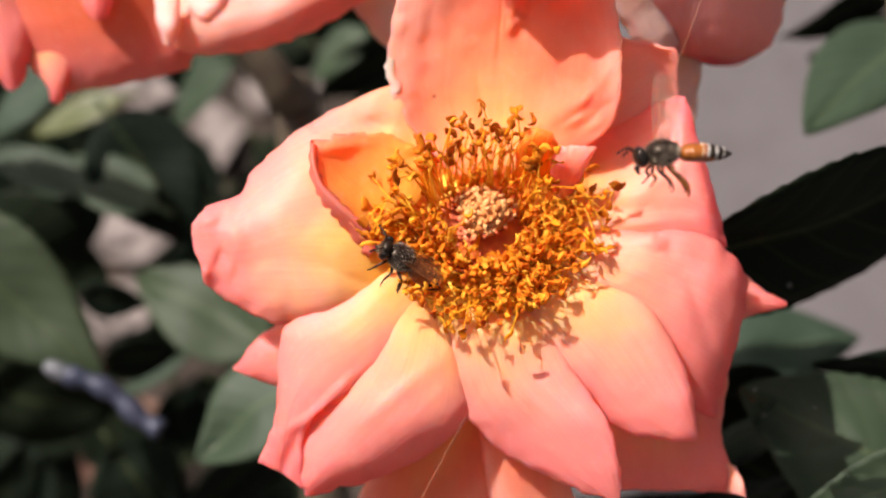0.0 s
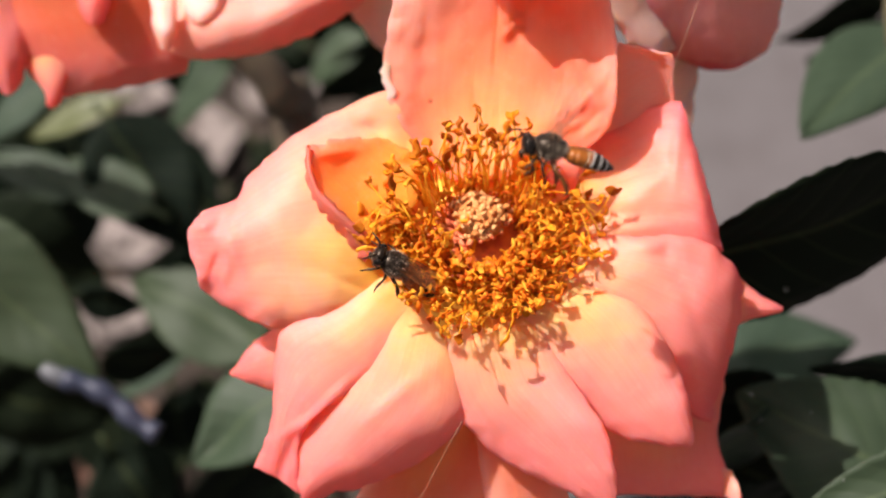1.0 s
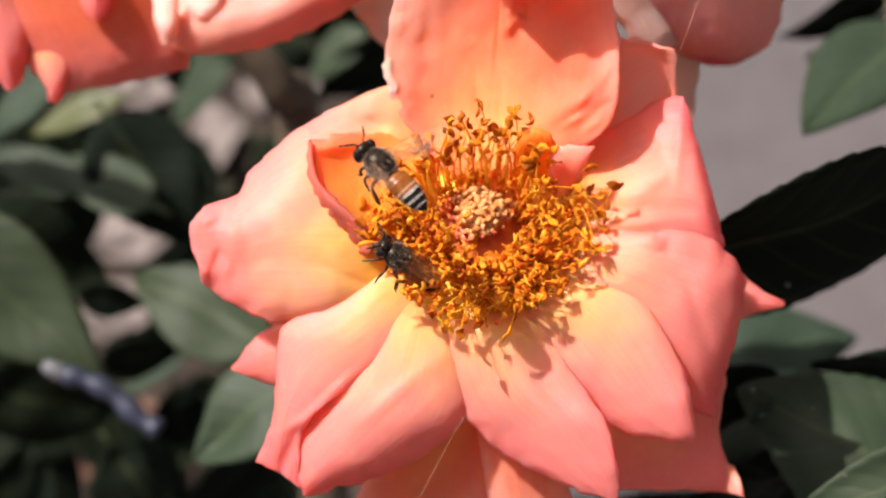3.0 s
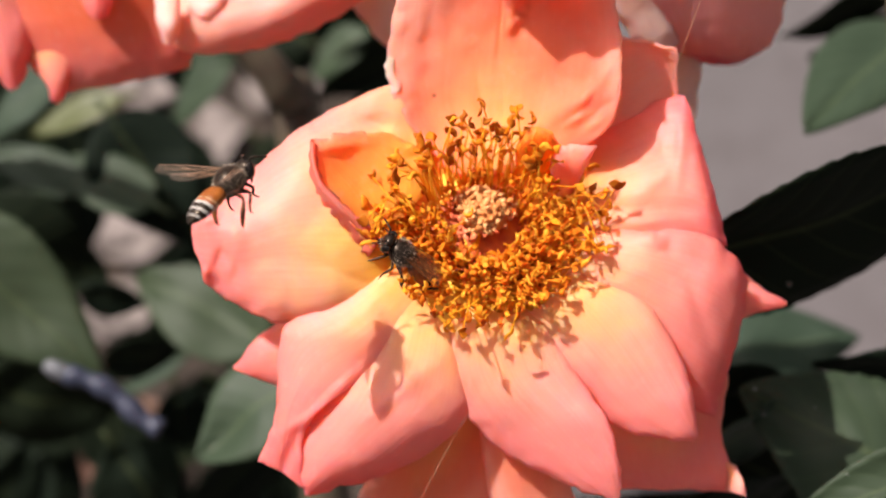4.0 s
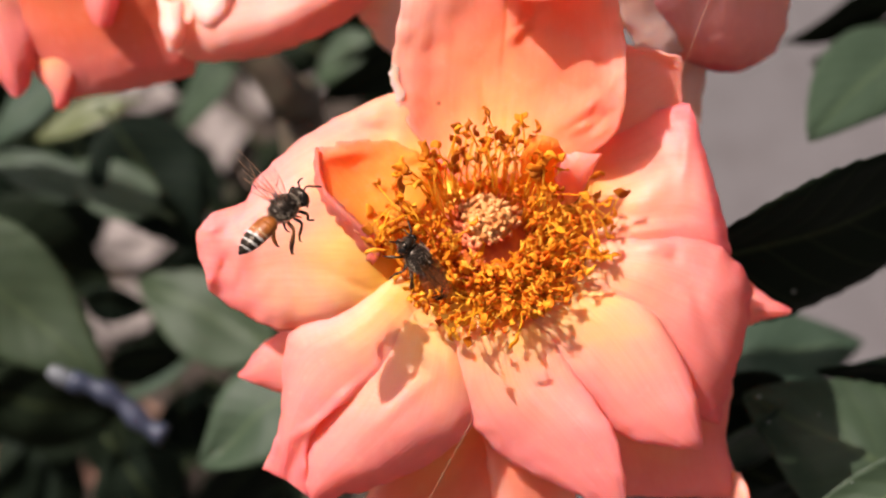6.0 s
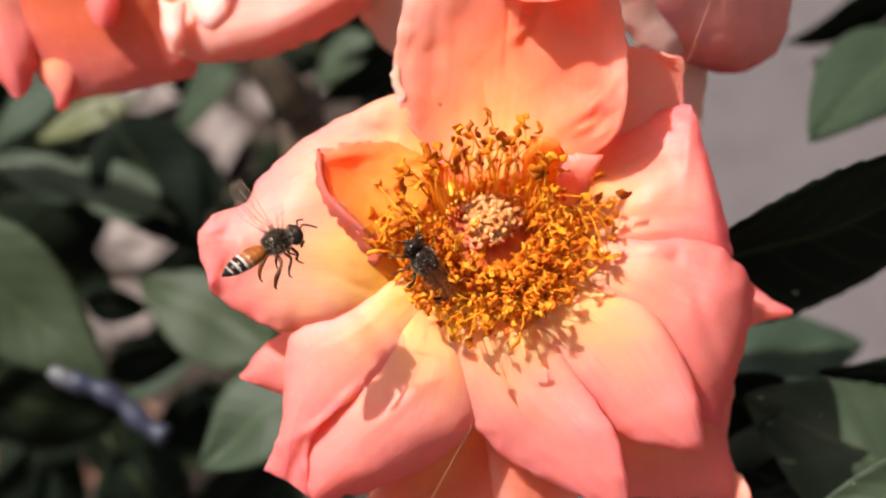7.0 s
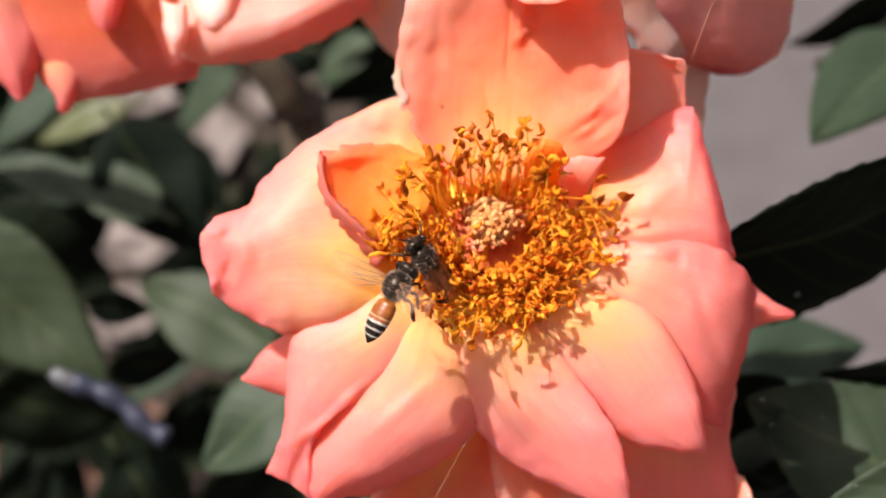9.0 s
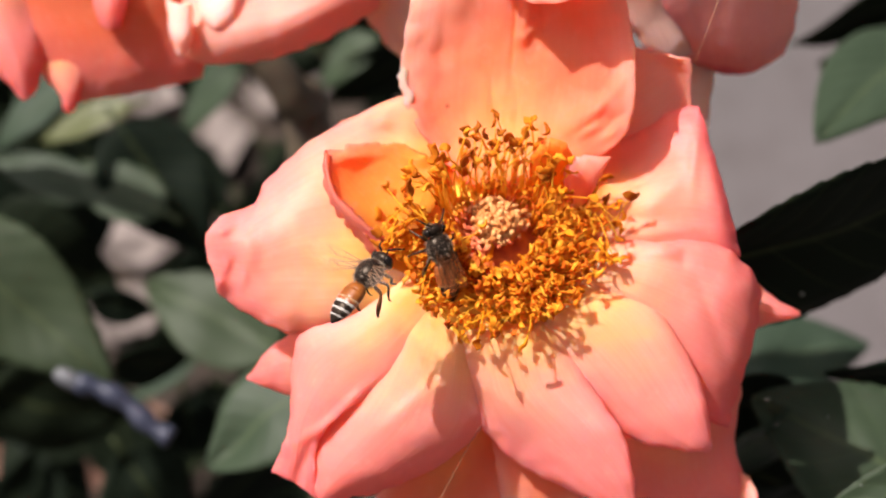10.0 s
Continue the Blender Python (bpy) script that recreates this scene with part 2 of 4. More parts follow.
VEIN = plain("wing vein", (0.2, 0.1, 0.05), (0.28, 0.15, 0.08), 0.001, 0.4)


def ground_material():
    m, nt, b = material("dry ground", 0.9, 0.2)
    col = mix(nt, (0.083, 0.074, 0.0745), (0.104, 0.094, 0.0945), grain(nt, 0.12, 5))
    col = mix(nt, col, (0.07, 0.06, 0.059), ramp(nt, grain(nt, 0.035, 5), ((0.45, (0, 0, 0)), (0.72, (0.6,) * 3))))
    col = mix(nt, col, (0.12, 0.108, 0.106), ramp(nt, grain(nt, 0.012, 4), ((0.55, (0, 0, 0)), (0.75, (0.6,) * 3))))
    nt.links.new(col, b.inputs["Base Color"])
    relief(nt, b, grain(nt, 0.006, 5), 0.6, 0.004)
    return m


GROUND = ground_material()
# soil colour darkened to carry the shade under the bush
SOIL_SHADED = plain("shade-dark bed soil", (0.018, 0.014, 0.011), (0.05, 0.038, 0.03), 0.03, 0.95, 0.8, 0.006, 0.15)


# ---- builders ----
def mesh_of(name, verts, faces, mats, smooth=True, uvs=None, slots=None):
    me = bpy.data.meshes.new(name)
    me.from_pydata([tuple(v) for v in verts], [], faces)
    for m in (mats if isinstance(mats, (list, tuple)) else (mats,)):
        me.materials.append(m)
    if uvs is not None:
        layer = me.uv_layers.new(name="UVMap")
        for loop in me.loops:
            layer.data[loop.index].uv = uvs[loop.vertex_index]
    for i, p in enumerate(me.polygons):
        p.use_smooth = smooth
        if slots:
            p.material_index = slots[i]
    me.update()
    return me


def part(name, me, parent, label="", at=None):
    ob = new(name, me)
    ob.parent = parent
    if at is not None:
        ob.matrix_basis = at
    return tagged(ob, label)


def thing(name, place, label, category, group="", kind=""):
    ob = new(name)
    ob.empty_display_size = 0.005
    ob.matrix_basis = place if isinstance(place, Matrix) else Matrix.Translation(place)
    return tagged(ob, label, category, group, kind)


def spline(points, s):
    """Catmull-Rom through the points, s from 0 to 1."""
    n = len(points) - 1
    i = min(int(s * n), n - 1)
    f = s * n - i
    p1, p2 = points[i], points[i + 1]
    p0 = points[i - 1] if i else p1 * 2 - p2
    p3 = points[i + 2] if i + 2 <= n else p2 * 2 - p1
    return 0.5 * (p1 * 2 + (p2 - p0) * f + (p0 * 2 - p1 * 5 + p2 * 4 - p3) * f * f + (p1 * 3 - p0 - p2 * 3 + p3) * f ** 3)


def tube(path, radii, sides=6, close=True):
    """Vertices and faces of a round tube along a path of Vectors."""
    verts, faces, side = [], [], None
    for i, p in enumerate(path):
        t = (path[min(i + 1, len(path) - 1)] - path[max(i - 1, 0)]).normalized()
        side = t.orthogonal().normalized() if side is None else (side - t * side.dot(t)).normalized()
        up = t.cross(side)
        r = radii[i] if isinstance(radii, (list, tuple)) else radii
        for k in range(sides):
            a = 2 * math.pi * k / sides
            verts.append(p + (side * math.cos(a) + up * math.sin(a)) * r)
    for i in range(len(path) - 1):
        for k in range(sides):
            a, b = i * sides + k, i * sides + (k + 1) % sides
            faces.append((a, b, b + sides, a + sides))
    if close:
        faces.append(tuple(reversed(range(sides))))
        faces.append(tuple(range(len(verts) - sides, len(verts))))
    return verts, faces


def joined(shells):
    verts, faces = [], []
    for v, f in shells:
        n = len(verts)
        verts += list(v)
        faces += [tuple(i + n for i in face) for face in f]
    return verts, faces


def ball(centre, radii, seg=16, rings=10, turn=None):
    verts, faces = [], []
    for i in range(rings + 1):
        a = math.pi * i / rings
        for k in range(seg):
            b = 2 * math.pi * k / seg
            v = Vector((math.cos(a) * radii[0], math.sin(a) * math.cos(b) * radii[1], math.sin(a) * math.sin(b) * radii[2]))
            verts.append(Vector(centre) + (turn @ v if turn else v))
    for i in range(rings):
        for k in range(seg):
            a, b = i * seg + k, i * seg + (k + 1) % seg
            faces.append((a, b, b + seg, a + seg))
    return verts, faces


def petal(parent, ribs, mat, label="", name="petal", seed=0, wave=5.0, dents=(), nu=52, nv=78, pleat=1.1, thick=0.00022, ragged=0.0, roll=9.0):
    """A petal lofted over a few ribs, from its claw to its lip; each rib is (left edge, midrib, right edge)."""
    left, mid, right = ([Vector(r[i]) for r in ribs] for i in range(3))
    origin = parent.matrix_basis.translation
    verts, uvs, faces = [], [], []
    for j in range(nv + 1):
        s = j / nv
        a, b, c = spline(left, s), spline(mid, s), spline(right, s)
        for i in range(nu + 1):
            t = 2 * i / nu - 1
            p = a * (t * (t - 1) / 2) + b * (1 - t * t) + c * (t * (t + 1) / 2)
            q = Vector((p.x * 0.011, p.y * 0.011, seed * 7.3))
            rim = abs(t) ** 3 + s ** 4
            p.z -= roll * max(abs(t), s) ** 9
            p.z += wave * (noise.noise(q) * 1.3 + (0.35 * noise.noise(q * 3.1) + 0.5 * noise.noise(q * 2.2 + Vector((3, 3, 3))) * rim) * (0.4 + rim))
            p.z += pleat * (noise.noise(Vector((t * 6.5, s * 1.5, seed * 3.1))) * (0.25 + 0.9 * s) + 0.3 * noise.noise(q * 4.6))
            p.x += 3.5 * rim * noise.noise(q * 4 + Vector((9, 0, 0)))
            p.y += 3.5 * rim * noise.noise(q * 4 + Vector((0, 9, 0)))
            if ragged:
                torn = ragged * max(abs(t), s) ** 10
                p += Vector((noise.noise(q * 7), noise.noise(q * 7 + Vector((5, 5, 0))), 1.5 * noise.noise(q * 6))) * torn
            for dx, dy, along, across, tilt, deep in dents:     # folds and dimples: place, half-sizes, slant, height
                ex, ey = p.x - dx, p.y - dy
                ca, sa = math.cos(radians(tilt)), math.sin(radians(tilt))
                p.z += deep * math.exp(-((ex * ca + ey * sa) / along) ** 2 - ((ey * ca - ex * sa) / across) ** 2)
            verts.append(spot(*p) - origin)
            uvs.append((i / nu, s))
    for j in range(nv):
        for i in range(nu):
            k = j * (nu + 1) + i
            faces.append((k, k + nu + 1, k + nu + 2, k + 1))
    ob = part(name, mesh_of(name, verts, faces, mat, True, uvs), parent, label)
    m = ob.modifiers.new("thickness", "SOLIDIFY")
    m.thickness, m.offset = thick, 0
    return ob


def leaf(parent, base, tip, width, facing, mat=None, fold=0.25, curl=0.12, seed=0, stalk=60, teeth=13, name="leaf"):
    """A serrated rose leaflet from base to tip (plan coordinates), its upper side facing that way."""
    origin = parent.matrix_basis.translation
    a, b = spot(*base), spot(*tip)
    n = turned(*facing)
    axis = b - a
    side = axis.cross(n).normalized()
    n = side.cross(axis).normalized()
    size = axis.length
    half = width * UNIT / 2 * (REACH - (base[2] + tip[2]) / 2) / REACH
    verts, uvs, faces = [], [], []
    nv, nu = 52, 10
    for j in range(nv + 1):
        s = j / nv
        prof = (math.sin(math.pi * min(1, s) ** 0.8) ** 0.75) * (1 - 0.25 * s)
        saw = 1 + 0.045 * ((s * teeth + 0.6 * noise.noise(Vector((s * 4, seed, 0)))) % 1.0 - 0.5)
        for i in range(nu + 1):
            t = 2 * i / nu - 1
            edge = prof * (saw if abs(t) == 1 else 1)
            wob = noise.noise(Vector((s * 2.5, t * 1.3, seed * 3.7)))
            lift = fold * abs(t) * prof * half - curl * size * (s - 0.3) ** 2 + 0.09 * half * wob * 2 - 0.1 * half * t * t * prof
            verts.append(a + axis * s + side * (t * edge * half) + n * lift - origin)
            uvs.append((i / nu, s))
    for j in range(nv):
        for i in range(nu):
            k = j * (nu + 1) + i
            faces.append((k, k + 1, k + nu + 2, k + nu + 1))
    back = a - axis.normalized() * stalk * UNIT
    sv, sf = tube([back - origin - n * 0.0006, (a + back) / 2 - origin, a + axis * 0.15 - origin - n * 0.0002], [0.0006, 0.0005, 0.0003], 6)
    k = len(verts)
    verts += sv
    uvs += [(0.5, 0.02)] * len(sv)
    faces += [tuple(i + k for i in f) for f in sf]
    ob = part(name, mesh_of(name, verts, faces, mat or LEAF, True, uvs), parent)
    m = ob.modifiers.new("thickness", "SOLIDIFY")
    m.thickness, m.offset = 0.0002, 0
    return ob


def cane(parent, points, r0, r1, mat, name="stem", n=18):
    origin = parent.matrix_basis.translation
    pts = [spot(*p) - origin for p in points]
    path = [spline(pts, i / n) for i in range(n + 1)]
    v, f = tube(path, [r0 + (r1 - r0) * i / n for i in range(n + 1)], 8)
    return part(name, mesh_of(name, v, f, mat), parent)


# ---- ground ----
def ground_sheet():
    n, verts, faces = 60, [], []
    line = [math.copysign(abs(i / (n / 2) - 1) ** 5, i - n / 2) * 300 for i in range(n + 1)]
    for y in line:
        for x in line:
            near = max(0.0, 1 - math.hypot(x, y) / 4)
            verts.append((x, y + 0.5, near * 0.006 * noise.noise(Vector((x * 9, y * 9, 0)))))
    for j in range(n):
        for i in range(n):
            k = j * (n + 1) + i
            faces.append((k, k + 1, k + n + 2, k + n + 1))
    tagged(new("ground", mesh_of("ground", verts, faces, GROUND)), "dry grey sandy earth under the rose bush", "ground", kind="structure")


ground_sheet()


# ---- the open rose ----
HUB = (855, 408, -12)                    # middle of the cup
AXIS = Vector((0.02, 0.42, 0.905)).normalized()
ACROSS = Vector((1, 0, 0))
ALONG = AXIS.cross(ACROSS).normalized()


def bloom(r, a, h):
    """Plan coordinates of a place in the bloom: radius, angle and height over the cup."""
    e = ACROSS * (r * math.cos(a)) + ALONG * (r * math.sin(a)) + AXIS * h
    w = HUB[2] + e.z
    k = REACH / (REACH - w)
    return Vector((HUB[0] + e.x * k, HUB[1] - e.y * k, w))


AXIS_WAY = ROTATION @ AXIS
AXIS_TURN = (ROTATION @ AXIS).to_track_quat("X", "Z").to_matrix()


def anther_mesh(rng, dry=False):
    """A dry flake, hollowed along its length and bent."""
    length, wide, hollow, bend = rng.uniform(9.5, 14), rng.uniform(3.8, 5.8), rng.uniform(-4, 4), rng.uniform(0.4, 1.7)
    if dry:
        length, wide, bend = length * 0.95, wide * 1.3, bend * 0.6
    verts, faces = [], []
    for j in range(7):
        s = j / 3 - 1
        w = wide * max(0.12, 1 - s * s) ** 0.6
        for k in range(8):
            a = 2 * math.pi * k / 8
            y, z = w * math.cos(a), 1.9 * math.sin(a) * (1.1 - abs(s) * 0.5)
            z += hollow * (y / wide) ** 2 + 1.2 * math.sin(5 * s + k)
            verts.append(Vector((length / bend * math.sin(bend * s) - z * math.sin(bend * s), y + 1.5 * math.sin(4 * s), z * math.cos(bend * s) + length / bend * (1 - math.cos(bend * s)))) * UNIT)
    for j in range(6):
        for k in range(8):
            a, b = j * 8 + k, j * 8 + (k + 1) % 8
            faces.append((a, b, b + 8, a + 8))
    faces += [tuple(reversed(range(8))), tuple(range(48, 56))]
    return mesh_of("anther", verts, faces, ANTHER_DRY if dry else ANTHER)


def open_rose():
    rose = thing("rose_flower", spot(850, 430, -110), "fully open peach-pink rose with a golden crown of stamens", "flower")
    # one petal after another: rows of places from its foot to its lip
    petal(rose, (((800, 310, -35), (870, 315, -50), (945, 310, -35)), ((712, 205, -50), (870, 205, -64), (1076, 228, 38)),
                 ((686, 125, -60), (882, 110, -53), (1100, 112, 74)), ((698, 20, -46), (890, 5, -25), (1088, 0, 48)),
                 ((728, -75, -26), (885, -110, 2), (1064, -80, 40)), ((795, -125, 12), (930, -132, 54), (1066, -115, 106)),
                 ((862, -52, 40), (930, -12, 98), (1034, -36, 178))),
          PETAL_WARM, "upright peach petal with a rolled lip", seed=0, wave=8, nu=80, nv=110, pleat=2.2, dents=((1040, 168, 26, 7, -55, 8), (1062, 196, 20, 6, -40, -5), (1020, 214, 24, 6, -30, 7), (1072, 138, 22, 7, -70, 8), (1056, 222, 16, 5, -35, 6), (1078, 172, 8, 5, -60, 5), (1046, 120, 9, 30, 10, -5), (800, 40, 30, 60, 20, -8), (893, 150, 7, 70, 3, -4), (848, 170, 6, 60, -4, -3), (908, 14, 14, 44, 8, 20), (889, 40, 5, 80, 4, -9), (922, 34, 13, 7, 25, 10), (900, 52, 9, 14, 40, 8), (926, 12, 8, 12, -20, 9), (912, 28, 5, 12, 30, -7), (1010, 190, 50, 16, -35, 14), (760, 60, 16, 90, 6, -4)))
    petal(rose, (((985, 175, -70), (1000, 245, -85), (1010, 335, -80)), ((1055, 75, -45), (1105, 160, -58), (1130, 290, -90)),
                 ((1125, 72, -34), (1172, 118, -62), (1188, 192, -96)), ((1196, 90, -22), (1200, 118, -34), (1196, 174, -72))),
          PETAL_BLUSH, "coral petal in half shade", seed=1, wave=4)
    petal(rose, (((985, 300, -40), (1000, 360, -35), (1015, 410, -30)), ((1050, 250, -56), (1085, 325, -30), (1095, 425, -6)),
                 ((1130, 198, -66), (1175, 300, -14), (1190, 430, -4)), ((1188, 172, -54), (1230, 305, 0), (1260, 440, -18)),
                 ((1214, 172, -34), (1256, 315, -18), (1286, 438, -42))),
          PETAL_CORAL, "coral petal, orange at its foot", seed=2, wave=5, dents=((1085, 372, 40, 16, -8, -6), (1130, 396, 70, 10, -6, 4), (1150, 330, 60, 18, -40, 5), (1206, 260, 10, 60, 5, 6)))
    petal(rose, (((1030, 412, -5), (1000, 460, 10), (980, 500, 0)), ((1130, 410, 20), (1120, 490, 40), (1060, 580, 0)),
                 ((1235, 414, 8), (1230, 545, 35), (1160, 680, -25)), ((1296, 452, -20), (1288, 585, 0), (1225, 722, -45)),
                 ((1322, 505, -60), (1304, 600, -62), (1262, 740, -65))),
          PETAL, "", seed=3, wave=5, dents=((1150, 425, 22, 12, 10, 9), (1185, 440, 12, 20, 0, -7), (1240, 560, 14, 90, -20, -6)))
    petal(rose, (((1230, 560, -115), (1110, 620, -115), (1000, 690, -125)), ((1285, 650, -130), (1190, 730, -130), (1085, 790, -145)),
                 ((1276, 770, -135), (1200, 815, -140), (1090, 850, -165)), ((1300, 838, -130), (1225, 856, -140), (1095, 866, -165)),
                 ((1320, 872, -127), (1262, 870, -140), (1110, 864, -165))),
          PETAL, "shaded lower petal", seed=4, wave=4)
    # added pale piece raised into the sun, standing for the lit tip
    petal(rose, (((1284, 820, -128), (1292, 822, -120), (1301, 828, -112)), ((1290, 850, -96), (1304, 850, -68), (1314, 852, -62)),
                 ((1286, 872, -92), (1306, 876, -58), (1322, 878, -56))),
          PETAL_BLUSH, "bright piece added for the sunlit tip of the lower petal", seed=35, wave=3, ragged=3, roll=2, nu=12, nv=16)
    petal(rose, (((900, 515, 18), (960, 500, 22), (1025, 485, 20)), ((930, 585, 30), (1045, 545, 47), (1135, 530, 38)),
                 ((1000, 668, 32), (1112, 622, 52), (1194, 615, 42)), ((1085, 752, 12), (1170, 705, 52), (1224, 690, 40)),
                 ((1180, 780, 18), (1212, 760, 38), (1232, 745, 32)), ((1218, 783, 24), (1228, 783, 26), (1233, 778, 26))),
          PETAL_CREAM, "", seed=6, wave=4)
    petal(rose, (((800, 545, 22), (870, 540, 26), (945, 545, 24)), ((797, 600, 26), (890, 590, 50), (985, 590, 33)),
                 ((804, 692, 2), (912, 672, 48), (1016, 655, 43)), ((872, 786, -16), (985, 752, 50), (1074, 745, 64)),
                 ((980, 848, -4), (1058, 832, 48), (1094, 812, 56)), ((1078, 884, 24), (1090, 888, 32), (1099, 880, 32))),
          PETAL_CREAM, "", seed=6, wave=4)
    petal(rose, (((715, 485, 0), (768, 490, 8), (828, 505, 0)), ((610, 630, -10), (728, 650, 33), (836, 650, 4)),
                 ((548, 705, -18), (690, 735, 34), (829, 738, -8)), ((522, 766, -30), (618, 806, 18), (752, 806, -35)),
                 ((530, 828, -32), (562, 850, -6), (650, 850, -48)), ((538, 874, -32), (546, 878, -20), (566, 874, -38))),
          PETAL, "", seed=7, wave=4, dents=((560, 725, 60, 12, -28, -5), (700, 700, 90, 14, -40, 5)))
    petal(rose, (((700, 470, 0), (738, 480, 8), (785, 515, 4)), ((600, 540, 6), (645, 575, 24), (700, 616, 14)),
                 ((506, 578, -8), (554, 638, 20), (616, 688, 17)), ((492, 680, -18), (516, 708, 6), (556, 738, 12)),
                 ((488, 745, -20), (502, 768, -4), (534, 788, 0)), ((456, 820, -20), (490, 832, -12), (539, 868, -18))),
          PETAL, "", seed=8, wave=4, roll=2, dents=((515, 800, 12, 40, 20, -9), (545, 742, 46, 10, -28, 7), (600, 690, 60, 10, -44, 5)))
    petal(rose, (((692, 505, -10), (714, 420, -20), (762, 290, -58)), ((600, 548, 6), (618, 400, 18), (724, 152, -76)),
                 ((500, 573, -12), (520, 400, 30), (560, 213, -45)), ((432, 548, -22), (440, 425, 22), (456, 296, -34)),
                 ((385, 520, -24), (394, 432, 12), (424, 346, -24)), ((362, 495, -14), (358, 432, -4), (372, 362, -22)),
                 ((364, 470, -22), (341, 425, -24), (352, 378, -28))),
          PETAL_CREAM, "", seed=9, wave=7, ragged=3, roll=5, dents=((398, 480, 24, 44, 25, -5), (366, 400, 22, 30, -20, 10), (418, 430, 40, 16, 70, 8), (655, 215, 26, 14, 20, -12),
                                                                 (374, 388, 9, 26, 60, 7), (388, 458, 8, 20, 20, -5), (408, 474, 9, 24, 15, 6), (364, 482, 8, 10, 0, 6), (440, 372, 34, 9, -35, -6), (652, 204, 12, 7, 15, 9), (676, 226, 14, 6, 30, -9), (640, 500, 70, 7, 24, -4)))
    petal(rose, (((662, 442, 46), (676, 424, 24), (752, 345, 0)), ((612, 386, 62), (636, 345, 34), (738, 270, -10)),
                 ((566, 334, 70), (592, 292, 46), (704, 244, -4)), ((554, 286, 72), (578, 264, 54), (656, 237, 18)),
                 ((552, 256, 66), (572, 248, 56), (604, 239, 42))),
          PETAL_INNER, "small curled petal, orange inside", seed=10, wave=5, ragged=6, dents=((630, 300, 40, 60, -35, -12), (600, 262, 50, 10, -8, 6)))
    petal(rose, (((549, 250, 62), (552, 253, 70), (557, 258, 68)), ((550, 284, 62), (554, 288, 76), (560, 290, 70)),
                 ((561, 338, 52), (568, 332, 74), (573, 327, 68)), ((592, 382, 38), (603, 371, 66), (608, 364, 60)),
                 ((624, 422, 22), (642, 408, 56), (648, 400, 52)), ((656, 456, 30), (664, 442, 46), (668, 430, 44))),
          PETAL_MAUVE, "withered pink rim of the curled petal", seed=33, wave=4, ragged=8, nu=10)
    petal(rose, (((912, 310, 14), (940, 310, 18), (970, 310, 14)), ((916, 264, 58), (950, 256, 70), (987, 266, 56)),
                 ((930, 234, 76), (956, 227, 86), (984, 242, 74))),
          PETAL_GOLD, "small orange inner petal", seed=11, wave=3, ragged=3)
    petal(rose, (((984, 350, 8), (998, 350, 10), (1010, 348, 6)), ((974, 296, 38), (1004, 302, 40), (1036, 300, 38)),
                 ((986, 262, 54), (1020, 258, 58), (1054, 264, 54))),
          PETAL_WARM, "small peach inner petal", seed=31, wave=4, ragged=4, pleat=0.4)
    petal(rose, (((540, 545, -125), (550, 620, -110), (540, 700, -125)), ((470, 588, -125), (475, 635, -115), (475, 676, -130)),
                 ((414, 653, -128), (414, 655, -126), (416, 659, -128))),
          PETAL, "pointed under-petal", seed=12, wave=3)
    petal(rose, (((1285, 450, -110), (1270, 520, -100), (1270, 590, -110)), ((1340, 506, -115), (1336, 534, -100), (1334, 556, -115)),
                 ((1388, 538, -118), (1390, 542, -116), (1388, 545, -118))),
          PETAL, "pointed under-petal", seed=13, wave=3)
    petal(rose, (((760, 430, -60), (840, 420, -60), (960, 420, -60)), ((640, 300, -95), (820, 300, -85), (1040, 330, -90)),
                 ((640, 190, -110), (800, 150, -105), (1020, 200, -105))),
          PETAL_GOLD, "golden petal foot behind the stamens", seed=14, wave=3)
    petal(rose, (((687, 100, -62), (692, 103, -59), (698, 106, -60)), ((683, 124, -62), (690, 127, -57), (698, 133, -59)),
                 ((688, 144, -62), (698, 148, -56), (708, 150, -58)), ((696, 166, -61), (703, 168, -58), (708, 162, -58))),
          PETAL_PALE, "crumpled pale edge of the upright petal", seed=15, wave=4, ragged=6, roll=0)
    petal(rose, (((720, 690, -135), (785, 690, -125), (860, 700, -135)), ((652, 840, -155), (762, 825, -150), (866, 820, -170)),
                 ((628, 930, -170), (745, 935, -175), (880, 920, -190)), ((690, 1010, -185), (750, 1020, -190), (830, 1010, -195))),
          PETAL_WARM, "under-petal in shade", seed=16, wave=4)
    petal(rose, (((845, 715, -95), (920, 740, -80), (1000, 790, -100)), ((862, 850, -115), (935, 850, -100), (1012, 868, -125)),
                 ((890, 950, -135), (955, 955, -130), (1030, 930, -145))),
          PETAL_WARM, "under-petal in shade", seed=17, wave=4)
    o = rose.matrix_basis.translation
    # cup under the stamens, hip and stalk
    verts, faces = [], []
    for j in range(9):
        for k in range(28):
            r = j / 8
            verts.append(spot(*bloom(185 * r, 2 * math.pi * k / 28, 4 + 18 * (1 - r) - 10 * math.sin(r * math.pi) - 50 * r ** 3)) - o)
    for j in range(8):
        for k in range(28):
            a, b = j * 28 + k, j * 28 + (k + 1) % 28
            faces.append((a, a + 28, b + 28, b))
    part("receptacle", mesh_of("receptacle", verts, faces, (CUP, CUP_GOLD), True, None, [int(k >= 28 * 4) for k in range(len(faces))]), rose, "red cup in the middle of the bloom, golden outwards")
    v, f = tube([spot(*bloom(0, 0, h)) - o for h in (-8, -60, -110, -150)], [0.0062, 0.0056, 0.0045, 0.0026], 16)
    part("hip", mesh_of("hip", v, f, STEM), rose, "green hip behind the petals")
    rng = random.Random(5)
    # stamens
    anthers = [anther_mesh(rng) for _ in range(8)]
